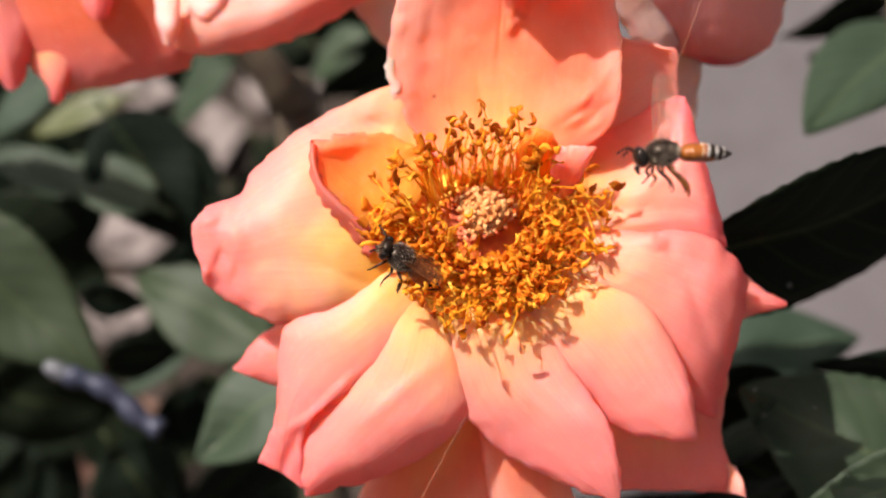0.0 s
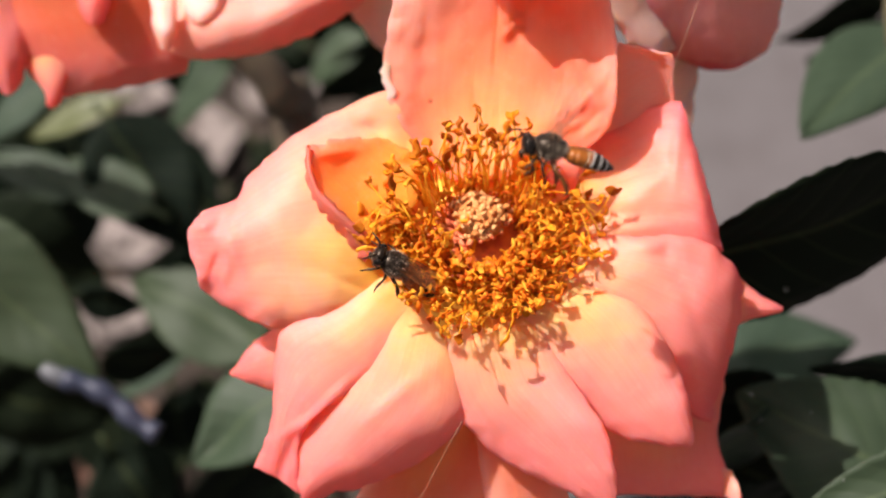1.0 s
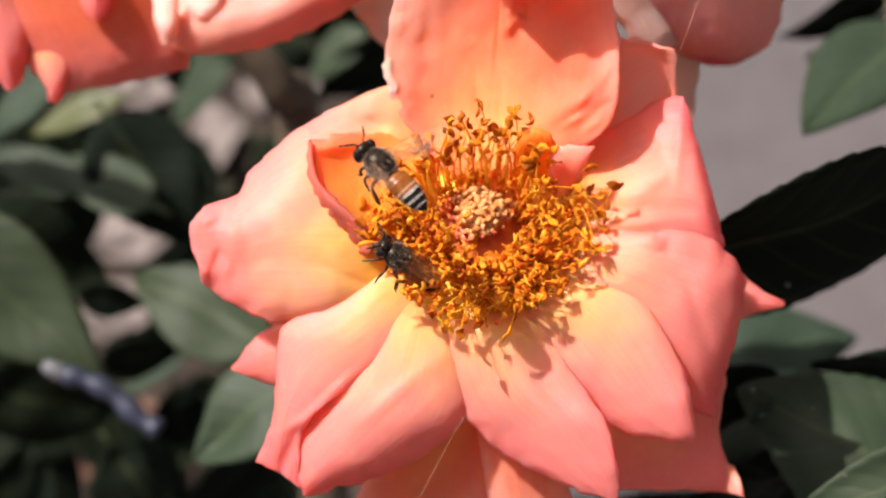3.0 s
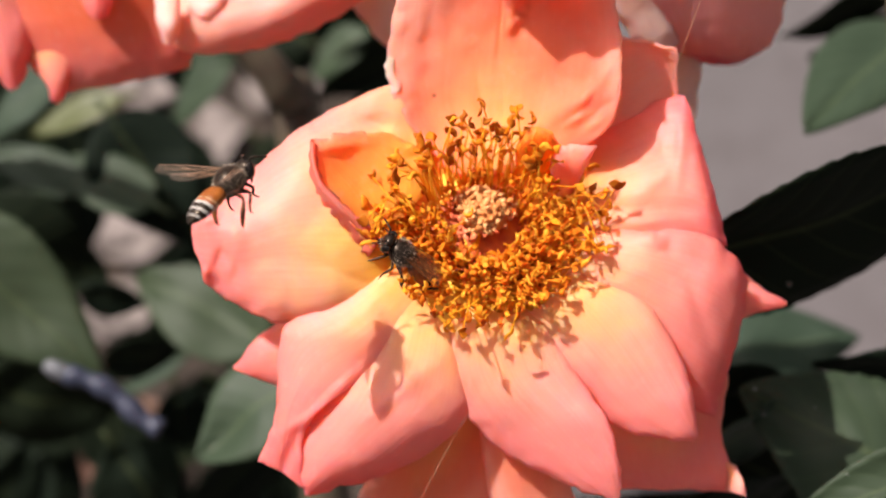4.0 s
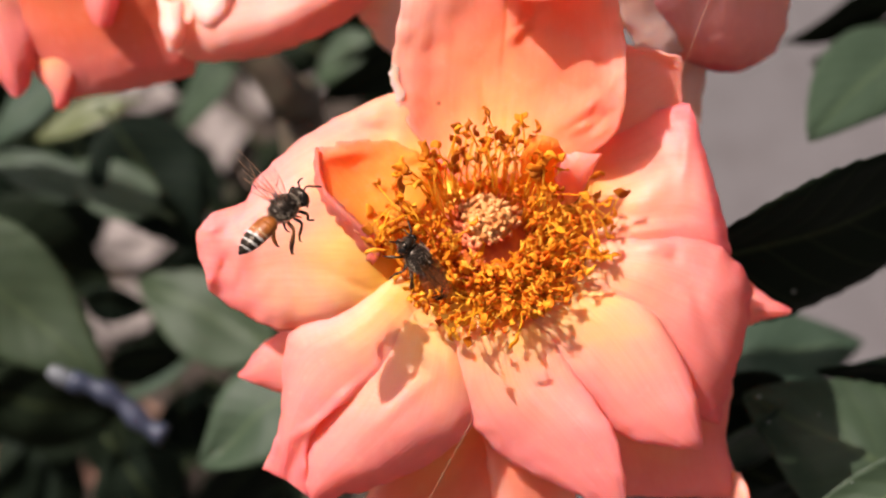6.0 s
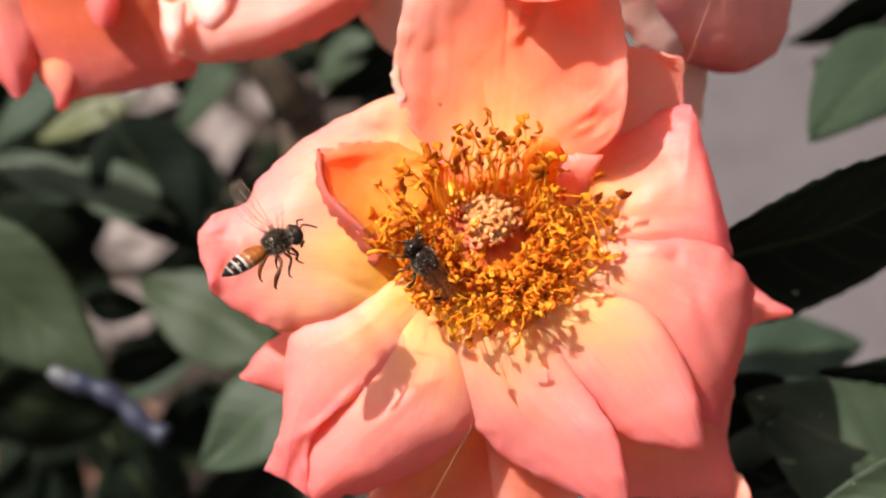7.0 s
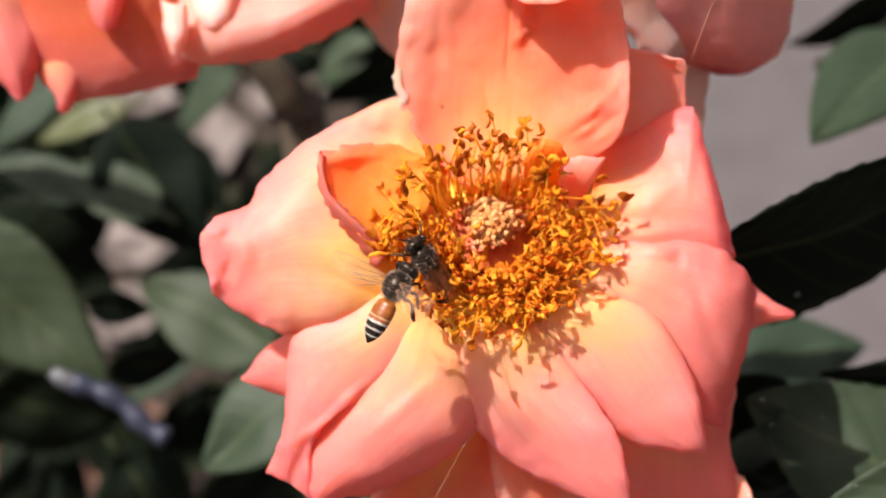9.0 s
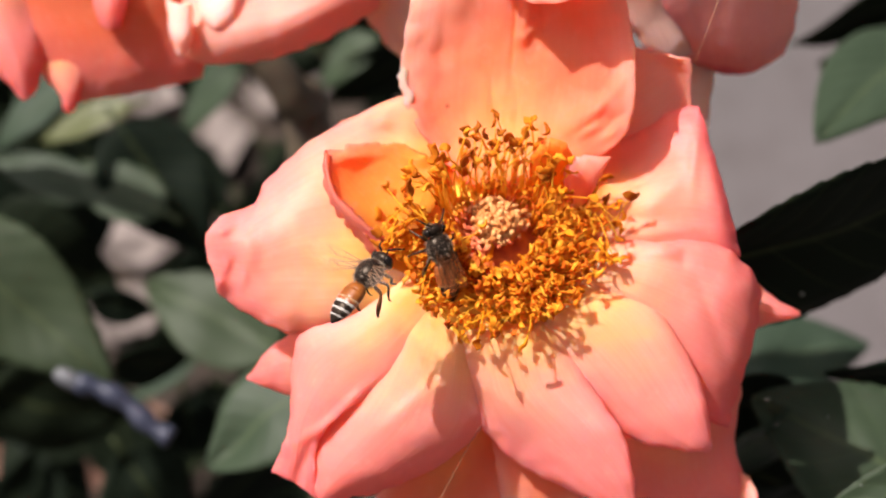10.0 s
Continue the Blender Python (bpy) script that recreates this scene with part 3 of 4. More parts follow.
    dry_rng = random.Random(8)
    dry_anthers = [anther_mesh(dry_rng, True) for _ in range(8)]
    count = 318
    for i in range(count):
        a = 2 * math.pi * (i * 0.61803 % 1) + rng.uniform(-0.1, 0.1)
        q = rng.random()
        far = math.sin(a)                       # +1 at the upper side of the bloom
        r0 = 66 + 92 * q
        reach = 84 + 138 * q ** 0.8 + rng.uniform(-14, 14)
        high = 66 + rng.uniform(-24, 24) - 24 * q
        if far < -0.2:
            high -= 34
            reach -= 34
            if rng.random() < 0.09:
                reach, high = rng.uniform(175, 225), rng.uniform(44, 66)
        if far > 0.35:                          # tall, nearly straight ones at the back
            if i % 5 in (1, 3):
                continue
            r0 = 66 + 48 * q
            reach = 100 + 56 * q + rng.uniform(-12, 12)
            high = 78 + 30 * q + (70 * far + 20) * rng.random() ** 1.3
        if math.cos(a) < -0.75:                 # leaning over the small curled petal
            reach = min(reach + (12 if far > 0 else -22), 206)
            high += 38 * rng.random()
        if rng.random() < 0.06 and far > -0.3:
            reach += 12
            high += 16
        a1 = a + rng.uniform(-0.32, 0.32)
        p0, p2 = bloom(r0, a, 4), bloom(reach, a1, high)
        p1 = bloom(r0 * 0.6 + reach * 0.4 + rng.uniform(-14, 14), a + rng.uniform(-0.2, 0.2) * (far < 0.35), high * rng.uniform(0.45, 0.62 if far > 0.35 else 1.15))
        pts = [spot(*p) - o for p in (p0, p1, p2)]
        path = [spline(pts, s / 6) for s in range(7)]
        thick = rng.uniform(1.05, 1.6) * UNIT * (1.25 if far > 0.35 else 1)
        v, f = tube(path, [thick * (1.25 - 0.5 * s / 6) for s in range(7)], 5)
        st = part("stamen", mesh_of("stamen", v, f, FILAMENT), rose)
        way = (path[-1] - path[-2]).normalized()
        turn = Euler((rng.uniform(0, 6.3), rng.uniform(-1.2, 1.2), rng.uniform(-1.2, 1.2))).to_matrix().to_4x4()
        m = Matrix.Translation(path[-1] + way * 3 * UNIT) @ way.to_track_quat("X", "Z").to_matrix().to_4x4() @ turn @ Matrix.Scale(1.3 if far > 0.1 else 1.15, 4)
        m = m @ Matrix.Diagonal((*[rng.uniform(0.8, 1.25) for _ in range(3)], 1))
        part("anther", dry_anthers[i % 8] if far > 0.1 and i % 4 else anthers[i % 8], st, "", m)
    # the shorter inner stamens, too crowded to tell apart
    shells = []
    for i in range(560):
        a, q = rng.uniform(0, 6.2832), rng.random()
        if math.sin(a) > 0.3 and q > 0.12:
            continue
        tip = spot(*bloom(72 + 122 * q, a + rng.uniform(-0.2, 0.2), 34 + 30 * rng.random() + 14 * max(0, math.sin(a)))) - o
        foot = spot(*bloom(62 + 92 * q, a, 4)) - o
        shells.append(tube([foot, (foot + tip) / 2 + AXIS_WAY * 8 * UNIT, tip], [1.6 * UNIT, 1.4 * UNIT, 1.1 * UNIT], 4))
        me = anthers[i % 8]
        m = Matrix.Translation(tip) @ Euler((rng.uniform(0, 6), rng.uniform(0, 6), rng.uniform(0, 6))).to_matrix().to_4x4()
        shells.append(([m @ v.co for v in me.vertices], [tuple(p.vertices) for p in me.polygons]))
    v, f = joined(shells)
    tagged(part("stamen_mass", mesh_of("stamen_mass", v, f, INNER), rose, "crowded short orange stamens"), kind="stuff")
    # pistil: a dome of stigmas on red styles
    def tuft(r, a, h):
        x, y = r * math.cos(a), r * math.sin(a) + 15
        return spot(*bloom(math.hypot(x, y), math.atan2(y, x), h)) - o

    pistil = part("pistil", None, rose, "peach dome of crowded stigmas")
    knobs, red_knobs = [], []
    for k in range(4):
        v, f = ball((0, 0, 0), (4.6 * UNIT, 6.0 * UNIT, 4.2 * UNIT), 8, 6)
        v = [p * (1 + 0.9 * noise.noise(p * 3500 + Vector((k * 5, 0, 0)))) for p in v]
        knobs.append(mesh_of("stigma", v, f, STIGMA))
        red_knobs.append(mesh_of("stigma", v, f, STYLE))
    v, f = ball((0, 0, 0), (27 * UNIT, 43 * UNIT, 43 * UNIT), 20, 12, AXIS_TURN)
    c = tuft(0, 0, 38)
    part("dome", mesh_of("dome", [p + c for p in v], f, STIGMA), pistil)
    sv = []
    for i in range(190):
        q = math.sqrt((i + 0.5) / 190)
        a = i * 2.39996
        r = 47 * q * (1 + 0.12 * math.sin(3 * a + 1)) + rng.uniform(-7, 7)
        h = 40 + 24 * (1 - q * q) + rng.uniform(-9, 9)
        p = tuft(r, a, h)
        m = Matrix.Translation(p) @ Euler((rng.uniform(0, 6), rng.uniform(0, 6), rng.uniform(0, 6))).to_matrix().to_4x4() @ Matrix.Diagonal((rng.uniform(0.7, 1.5), rng.uniform(0.7, 1.5), rng.uniform(0.7, 1.3), 1))
        part("stigma", red_knobs[i % 4] if q > 0.9 and math.sin(a) < -0.1 else knobs[i % 4], pistil, "", m)
        root = tuft(r * 0.6, a, 8)
        sv.append(tube([root, (root + p) / 2, p], [2.6 * UNIT, 2.2 * UNIT, 2 * UNIT], 5))
    v, f = joined(sv)
    part("styles", mesh_of("styles", v, f, STYLE), pistil, "dark red styles")
    return rose


open_rose()


# ---- neighbouring roses ----
rose = thing("rose_flower", spot(170, -140, -490), "coral rose hanging over, its petals in half shade", "flower", "roses behind")
petal(rose, (((-60, -150, -360), (130, -160, -320), (340, -150, -360)),
             ((-50, -10, -400), (140, -10, -360), (345, -10, -420)),
             ((55, 105, -425), (180, 100, -400), (342, 70, -455)),
             ((94, 166, -440), (190, 152, -435), (336, 122, -475))),
      PETAL_HALF_SHADE, "shaded coral petal", seed=22, wave=7, thick=0.0003)
petal(rose, (((-160, -90, -400), (-60, -90, -350), (60, -80, -400)),
             ((-90, 50, -390), (-20, 50, -350), (62, 40, -400)),
             ((8, 152, -390), (26, 158, -375), (46, 128, -405))),
      PETAL, "", seed=23, wave=7, thick=0.0003)
petal(rose, (((20, 10, -425), (80, 20, -392), (150, 30, -402)),
             ((46, 100, -425), (82, 104, -402), (136, 100, -410)),
             ((84, 150, -424), (98, 158, -412), (118, 150, -420)),
             ((92, 176, -428), (100, 184, -424), (108, 176, -428))),
      PETAL_CORAL, "", seed=29, wave=6, thick=0.0003)
petal(rose, (((120, -90, -380), (175, -90, -360), (240, -90, -380)),
             ((140, -30, -350), (172, -30, -320), (210, -30, -350)),
             ((158, 25, -340), (172, 36, -330), (190, 28, -340))),
      PETAL, "", seed=24, wave=7, thick=0.0003)
petal(rose, (((286, 10, -380), (296, 40, -355), (306, 80, -360)),
             ((325, -30, -370), (335, 30, -320), (345, 97, -360)),
             ((440, -50, -390), (450, 30, -310), (462, 86, -370)),
             ((560, -90, -410), (560, -20, -330), (575, 42, -390)),
             ((690, -120, -430), (660, -60, -380), (650, -5, -410))),
      PETAL_BLUSH, "pale peach petal", seed=25, wave=7, thick=0.0003)
petal(rose, (((274, -20, -310), (290, -10, -290), (316, -10, -296)),
             ((278, 36, -310), (295, 44, -284), (318, 38, -292)),
             ((290, 72, -322), (300, 80, -306), (312, 72, -312))),
      PETAL_SUNLIT, "rolled pale edge", seed=26, wave=7, thick=0.0003)
# extra petal in the near-white colour, for the highlight on the peach one
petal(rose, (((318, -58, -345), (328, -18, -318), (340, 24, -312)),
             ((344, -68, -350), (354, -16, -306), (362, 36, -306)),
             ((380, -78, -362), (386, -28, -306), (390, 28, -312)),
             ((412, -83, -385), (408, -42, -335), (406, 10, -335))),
      PETAL_SUNLIT, "lining coloured nearly white for a sun highlight", seed=27, wave=7, thick=0.0003)
petal(rose, (((600, -80, -490), (680, -80, -480), (760, -60, -490)),
             ((612, -10, -490), (665, 10, -475), (730, 20, -490)),
             ((660, 60, -495), (690, 85, -490), (720, 80, -495))),
      PETAL_PALE, "", seed=28, wave=7, thick=0.0003)
rose = thing("rose_flower", spot(1240, -170, -390), "dusky pink rose turned from the sun", "flower", "roses behind")
# first row is added out of view, to cast shade on the petal below
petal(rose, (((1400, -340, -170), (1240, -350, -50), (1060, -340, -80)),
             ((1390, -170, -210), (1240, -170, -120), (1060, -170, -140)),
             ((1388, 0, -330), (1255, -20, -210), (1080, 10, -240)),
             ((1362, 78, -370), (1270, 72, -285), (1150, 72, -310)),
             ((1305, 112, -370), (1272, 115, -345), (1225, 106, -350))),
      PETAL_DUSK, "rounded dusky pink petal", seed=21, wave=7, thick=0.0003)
petal(rose, (((1170, 20, -330), (1212, 20, -335), (1250, 40, -345)),
             ((1180, 120, -340), (1210, 125, -345), (1238, 135, -355)),
             ((1196, 215, -350), (1214, 236, -355), (1230, 205, -360))),
      PETAL_PALE, "pale petal back", seed=22, wave=7, thick=0.0003)
petal(rose, (((1040, -90, -120), (1110, -90, -140), (1190, -60, -180)),
             ((1080, 0, -180), (1120, 0, -200), (1180, 20, -235)),
             ((1120, 68, -225), (1160, 84, -240), (1200, 80, -265))),
      PETAL_PALE, "pale petal back", seed=23, wave=7, thick=0.0003)


# ---- the bush ----
LIT = (-0.25, 0.45, 0.85)
AWAY = (0.55, -0.6, 0.58)

GAPS = ((245, 180), (385, 250), (465, 180), (535, 155), (225, 455), (200, 575), (250, 395))


def bush():
    plant = thing("rose_bush", (0, 0.16, 0), "rose bush with serrated grey-green leaves, partly in deep shade", "bush")
    # canes down to the earth
    cane(plant, ((855, 450, -180), (880, 640, -420), (930, 1100, -700), (960, 2300, -1300)), 0.0026, 0.0045, STEM)
    cane(plant, ((170, -120, -300), (40, -40, -900), (-200, 300, -1600), (200, 1800, -2000)), 0.0026, 0.004, STEM)
    cane(plant, ((1240, -130, -360), (1180, 120, -700), (1000, 500, -900), (900, 1800, -1500)), 0.0026, 0.004, STEM)
    cane(plant, ((420, 60, -1200), (500, 160, -1300), (540, 330, -1500), (620, 1500, -2200)), 0.003, 0.006, BARK)
    cane(plant, ((1600, -260, -900), (1590, 60, -900), (1680, 300, -1000), (1500, 1300, -1600)), 0.0008, 0.003, STEM)
    leaf(plant, (-150, 385, -1200), (178, 662, -1240), 245, LIT, LEAF, 0.15, seed=0)
    leaf(plant, (480, 610, -1698), (235, 480, -1819), 190, LIT, LEAF, 0.3, seed=1)
    leaf(plant, (535, 660, -950), (342, 815, -1000), 210, LIT, LEAF, 0.25, seed=2)
    leaf(plant, (335, 622, -2123), (205, 700, -2184), 60, LIT, LEAF, 0.3, seed=3)
    leaf(plant, (275, 365, -1674), (95, 280, -1757), 120, LIT, LEAF, 0.25, seed=4)
    leaf(plant, (165, 335, -1720), (-40, 262, -1760), 95, LIT, LEAF, 0.25, seed=36)
    leaf(plant, (410, 95, -2305), (300, 225, -2427), 110, LIT, LEAF, 0.25, seed=5)
    leaf(plant, (115, 130, -1819), (-40, 250, -1880), 110, LIT, LEAF, 0.3, seed=6)
    leaf(plant, (215, 175, -2123), (50, 235, -2184), 80, LIT, LEAF_YOUNG, 0.3, seed=7)
    leaf(plant, (650, 55, -2427), (545, 140, -2516), 100, LIT, LEAF, 0.3, seed=8)
    # from here many leaves take the shade-dark colour, some only filling black gaps
    leaf(plant, (190, 205, -1750), (350, 430, -1800), 215, AWAY, LEAF_SHADED, 0.2, seed=9)
    leaf(plant, (-60, 400, -2050), (190, 500, -2150), 273, AWAY, LEAF_SHADED, 0.2, seed=10)
    leaf(plant, (-60, 290, -2123), (130, 320, -2184), 156, AWAY, LEAF_SHADED, 0.2, seed=11)
    leaf(plant, (740, 60, -2427), (570, 175, -2608), 169, AWAY, LEAF_SHADED, 0.2, seed=12)
    leaf(plant, (140, 520, -1761), (260, 540, -1800), 91, AWAY, LEAF_SHADED, 0.2, seed=13)
    leaf(plant, (180, 640, -1761), (330, 620, -1858), 117, AWAY, LEAF_SHADED, 0.2, seed=14)
    leaf(plant, (-40, 690, -2196), (210, 735, -2301), 247, AWAY, LEAF_SHADED, 0.2, seed=15)
    leaf(plant, (310, 690, -2305), (330, 800, -2427), 117, AWAY, LEAF_SHADED, 0.2, seed=16)
    leaf(plant, (480, 780, -2427), (330, 930, -2547), 195, AWAY, LEAF_SHADED, 0.2, seed=17)
    leaf(plant, (200, 790, -1761), (300, 930, -1840), 182, AWAY, LEAF_SHADED, 0.2, seed=18)
    leaf(plant, (1190, 470, -380), (1760, 302, -400), 430, AWAY, LEAF_SHADED, 0.3, seed=19)
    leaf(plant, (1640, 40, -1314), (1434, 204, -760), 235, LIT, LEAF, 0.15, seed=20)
    leaf(plant, (1600, -30, -1424), (1385, 80, -1533), 117, AWAY, LEAF_SHADED, 0.2, seed=21)
    leaf(plant, (1600, 30, -1500), (1436, 112, -1540), 90, AWAY, LEAF_SHADED, 0.2, seed=22)
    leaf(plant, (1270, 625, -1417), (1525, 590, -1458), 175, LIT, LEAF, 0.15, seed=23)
    leaf(plant, (1230, 690, -620), (1420, 720, -640), 200, AWAY, LEAF_SHADED, 0.2, seed=24)
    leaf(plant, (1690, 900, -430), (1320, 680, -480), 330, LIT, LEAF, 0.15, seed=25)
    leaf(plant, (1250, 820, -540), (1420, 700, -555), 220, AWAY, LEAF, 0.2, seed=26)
    leaf(plant, (1660, 640, -520), (1440, 655, -560), 120, AWAY, LEAF_SHADED, 0.2, seed=27)
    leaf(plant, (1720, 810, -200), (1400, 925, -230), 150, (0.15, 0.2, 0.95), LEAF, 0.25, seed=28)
    leaf(plant, (1240, 900, -667), (1420, 860, -696), 208, AWAY, LEAF_SHADED, 0.2, seed=29)
    leaf(plant, (1130, 940, -700), (1330, 880, -740), 190, AWAY, LEAF_SHADED, 0.2, seed=30)
    leaf(plant, (970, 912, -800), (1350, 896, -830), 120, AWAY, LEAF_SHADED, 0.2, seed=31)
    leaf(plant, (1020, 900, -1883), (1200, 960, -930), 170, AWAY, LEAF_SHADED, 0.2, seed=32)
    leaf(plant, (620, 930, -1819), (480, 830, -1941), 169, AWAY, LEAF_SHADED, 0.2, seed=33)
    leaf(plant, (1260, 800, -800), (1480, 880, -820), 260, AWAY, LEAF_SHADED, 0.2, seed=34)
    # pale specks on the near leaves
    for x, y, w, r in ((1397, 505, -372, 5), (1336, 690, -300, 4.5), (1352, 735, -300, 4), (1442, 722, -292, 2.5), (1500, 842, -150, 2.5)):
        v, f = ball((0, 0, 0), (r * UNIT, r * UNIT, 0.5 * r * UNIT), 10, 6, ROTATION)
        part("leaf_speck", mesh_of("leaf_speck", [p + spot(x, y, w) - plant.matrix_basis.translation for p in v], f, SPECK), plant, "pale speck on a leaf")
    # deeper layers, mostly in the darkened leaf colour that stands for shade
    rng = random.Random(11)
    for i in range(280):
        x, y, w = rng.uniform(-300, 760), rng.uniform(-200, 1050), rng.uniform(-5000, -2500)
        a, size = rng.uniform(0, 6.28), rng.uniform(110, 200)
        face = (rng.uniform(0.1, 0.8), rng.uniform(-0.8, 0.0), rng.uniform(0.35, 0.8))
        lit = rng.random() < 0.1 and y < 620
        ends = [(x + f * size * math.cos(a), y + f * size * math.sin(a)) for f in (0, 0.5, 1)]
        gap = min((px - gx) ** 2 + ((py - gy) * 1.2) ** 2 for gx, gy in GAPS for px, py in ends)
        if gap < 72 ** 2 or x > 690:
            continue
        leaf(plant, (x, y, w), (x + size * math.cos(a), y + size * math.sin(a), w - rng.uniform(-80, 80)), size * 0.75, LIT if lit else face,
             LEAF if lit else LEAF_SHADED, 0.25, seed=100 + i)
    return plant


bush()


# ---- small things ----
def silk(points):
    o = spot(*points[0])
    pts = [spot(*p) - o for p in points]
    v, f = tube([spline(pts, i / 14) for i in range(15)], 0.000022, 5)
    ob = new("spider_thread", mesh_of("spider_thread", v, f, THREAD))
    ob.matrix_basis = Matrix.Translation(o)
    tagged(ob, "fine pale spider thread slung from the rose petals", "spider thread", "spider threads")


silk(((1252, -30, 60), (1215, 70, 20), (1182, 160, -60)))
silk(((824, 738, 6), (790, 800, -20), (720, 930, -60)))


def blue_tube():
    base = thing("plastic_tube", spot(190, 705, -1100), "faded blue bent plastic tube with a white end", "tube")
    o = base.matrix_basis.translation
    pts = [spot(*p) - o for p in ((118, 664, -1100), (160, 676, -1100), (205, 700, -1105), (245, 738, -1105), (285, 762, -1105))]
    v, f = tube([spline(pts, i / 16) for i in range(17)], [0.0018 + 0.0003 * math.sin(i * 1.3) for i in range(17)], 10)
    part("sleeve", mesh_of("sleeve", v, f, BLUE), base)
    pts = [spot(*p) - o for p in ((80, 645, -1100), (100, 656, -1100), (124, 667, -1100))]
    v, f = tube([spline(pts, i / 6) for i in range(7)], [0.001, 0.0014, 0.0016, 0.0017, 0.0017, 0.0016, 0.0015], 10)
    part("end_cap", mesh_of("end_cap", v, f, WHITE), base, "white end")


blue_tube()


def on_ground(x, y):
    eye = REST.translation
    way = spot(x, y, 0) - eye
    return eye + way * (-eye.z / way.z)


def soil_bed():
    """Bed under the bush, coloured dark for its shade, heaped a little over the pale path."""
    nx, ny, verts, faces = 50, 60, [], []
    for j in range(ny + 1):
        y = -0.6 + 2.6 * j / ny
        edge = 0.035 + 0.02 * noise.noise(Vector((y * 5, 0, 3)))
        for i in range(nx + 1):
            f = i / nx
            x = edge - (1.5 + 0.35 * noise.noise(Vector((y * 2.3, 1, 7)))) * f * f
            rise = min(1, f * 8)
            reach = y + 0.22 * (2 * j / ny - 1) * noise.noise(Vector((x * 3.1, 4, j // (ny // 2))))
            verts.append((x, reach, -0.012 + rise * (0.018 + 0.008 * noise.noise(Vector((x * 14, y * 14, 5))))))
    for j in range(ny):
        for i in range(nx):
            k = j * (nx + 1) + i
            faces.append((k, k + nx + 1, k + nx + 2, k + 1))
    tagged(new("soil_bed", mesh_of("soil_bed", verts, faces, SOIL_SHADED)), "crumbly soil bed coloured dark for shade, strewn with dry leaves", "soil", kind="structure")


def dry_leaf(x, y, size, turn, mat=None):
    p = on_ground(x, y)
    p.z += 0.012
    n, verts, faces, uvs = 10, [], [], []
    for j in range(n + 1):
        s = j / n
        for i in range(7):
            t = i / 3 - 1
            wd = 0.42 * math.sin(math.pi * (0.04 + 0.92 * s)) ** 0.8 * (1 + 0.15 * noise.noise(Vector((s * 6, t * 3, x * 0.1))))
            verts.append((size * (s - 0.5), size * t * wd, size * (0.18 * t * t + 0.16 * (s - 0.5) ** 2 + 0.06 * noise.noise(Vector((s * 3, t * 2, y * 0.1))))))
    for j in range(n):
        for i in range(6):
            k = j * 7 + i
            faces.append((k, k + 1, k + 8, k + 7))
    ob = new("dry_leaf", mesh_of("dry_leaf", verts, faces, mat or LITTER))
    ob.matrix_basis = Matrix.Translation(p) @ Matrix.Rotation(turn, 4, "Z")
    ob.modifiers.new("thickness", "SOLIDIFY").thickness = 0.0006
    tagged(ob, "russet curled dry leaf on the soil" if mat else "pale curled dry leaf on the soil", "dry leaf", "dry leaves")


soil_bed()
for k, (x, y) in enumerate(((235, 175), (275, 195), (380, 235), (400, 265), (370, 295), (465, 165), (470, 200), (520, 140), (550, 175), (200, 440), (250, 465), (275, 430),
                            (180, 570), (235, 580), (200, 610), (255, 395), (175, 340), (130, 790), (170, 760), (250, 850), (440, 830))):
    dry_leaf(x, y, 0.036 + 0.012 * math.sin(k * 2.1), k * 1.3)
for k, (x, y) in enumerate(((25, 835), (95, 868), (150, 800), (215, 862), (265, 800), (70, 785), (300, 870))):
    dry_leaf(x, y, 0.03 + 0.012 * math.cos(k * 1.7), 0.6 + k * 1.9, RUSSET)


# ---- bees ----
MM = 0.001


def limb(points, radii, sides=6):
    pts = [Vector(p) * MM for p in points]
    n = 4 * (len(pts) - 1)
    path = [spline(pts, i / n) for i in range(n + 1)]
    rr = [float(np.interp(i / n * (len(radii) - 1), range(len(radii)), radii)) * MM for i in range(n + 1)]
    return tube(path, rr, sides)


GIRTH = ((0, 0.22), (0.04, 0.5), (0.12, 0.86), (0.25, 1.0), (0.45, 1.0), (0.62, 0.93), (0.76, 0.76), (0.88, 0.5), (0.96, 0.24), (1, 0.05))
SEAMS = (0.0, 0.2, 0.42, 0.56, 0.7, 0.83, 0.93)


def abdomen_ring(f):
    """Half-width and place on the axis, f from the waist to the tip of the tail."""
    last = max(k for k in SEAMS if k <= f)
    lap = 0.05 * (1 - min(1, (f - last) / 0.05)) * (last > 0)
    return 1.36 * (float(np.interp(f, [g[0] for g in GIRTH], [g[1] for g in GIRTH])) - lap), 0.5 - 5.3 * f, -0.1 - 0.4 * f * f


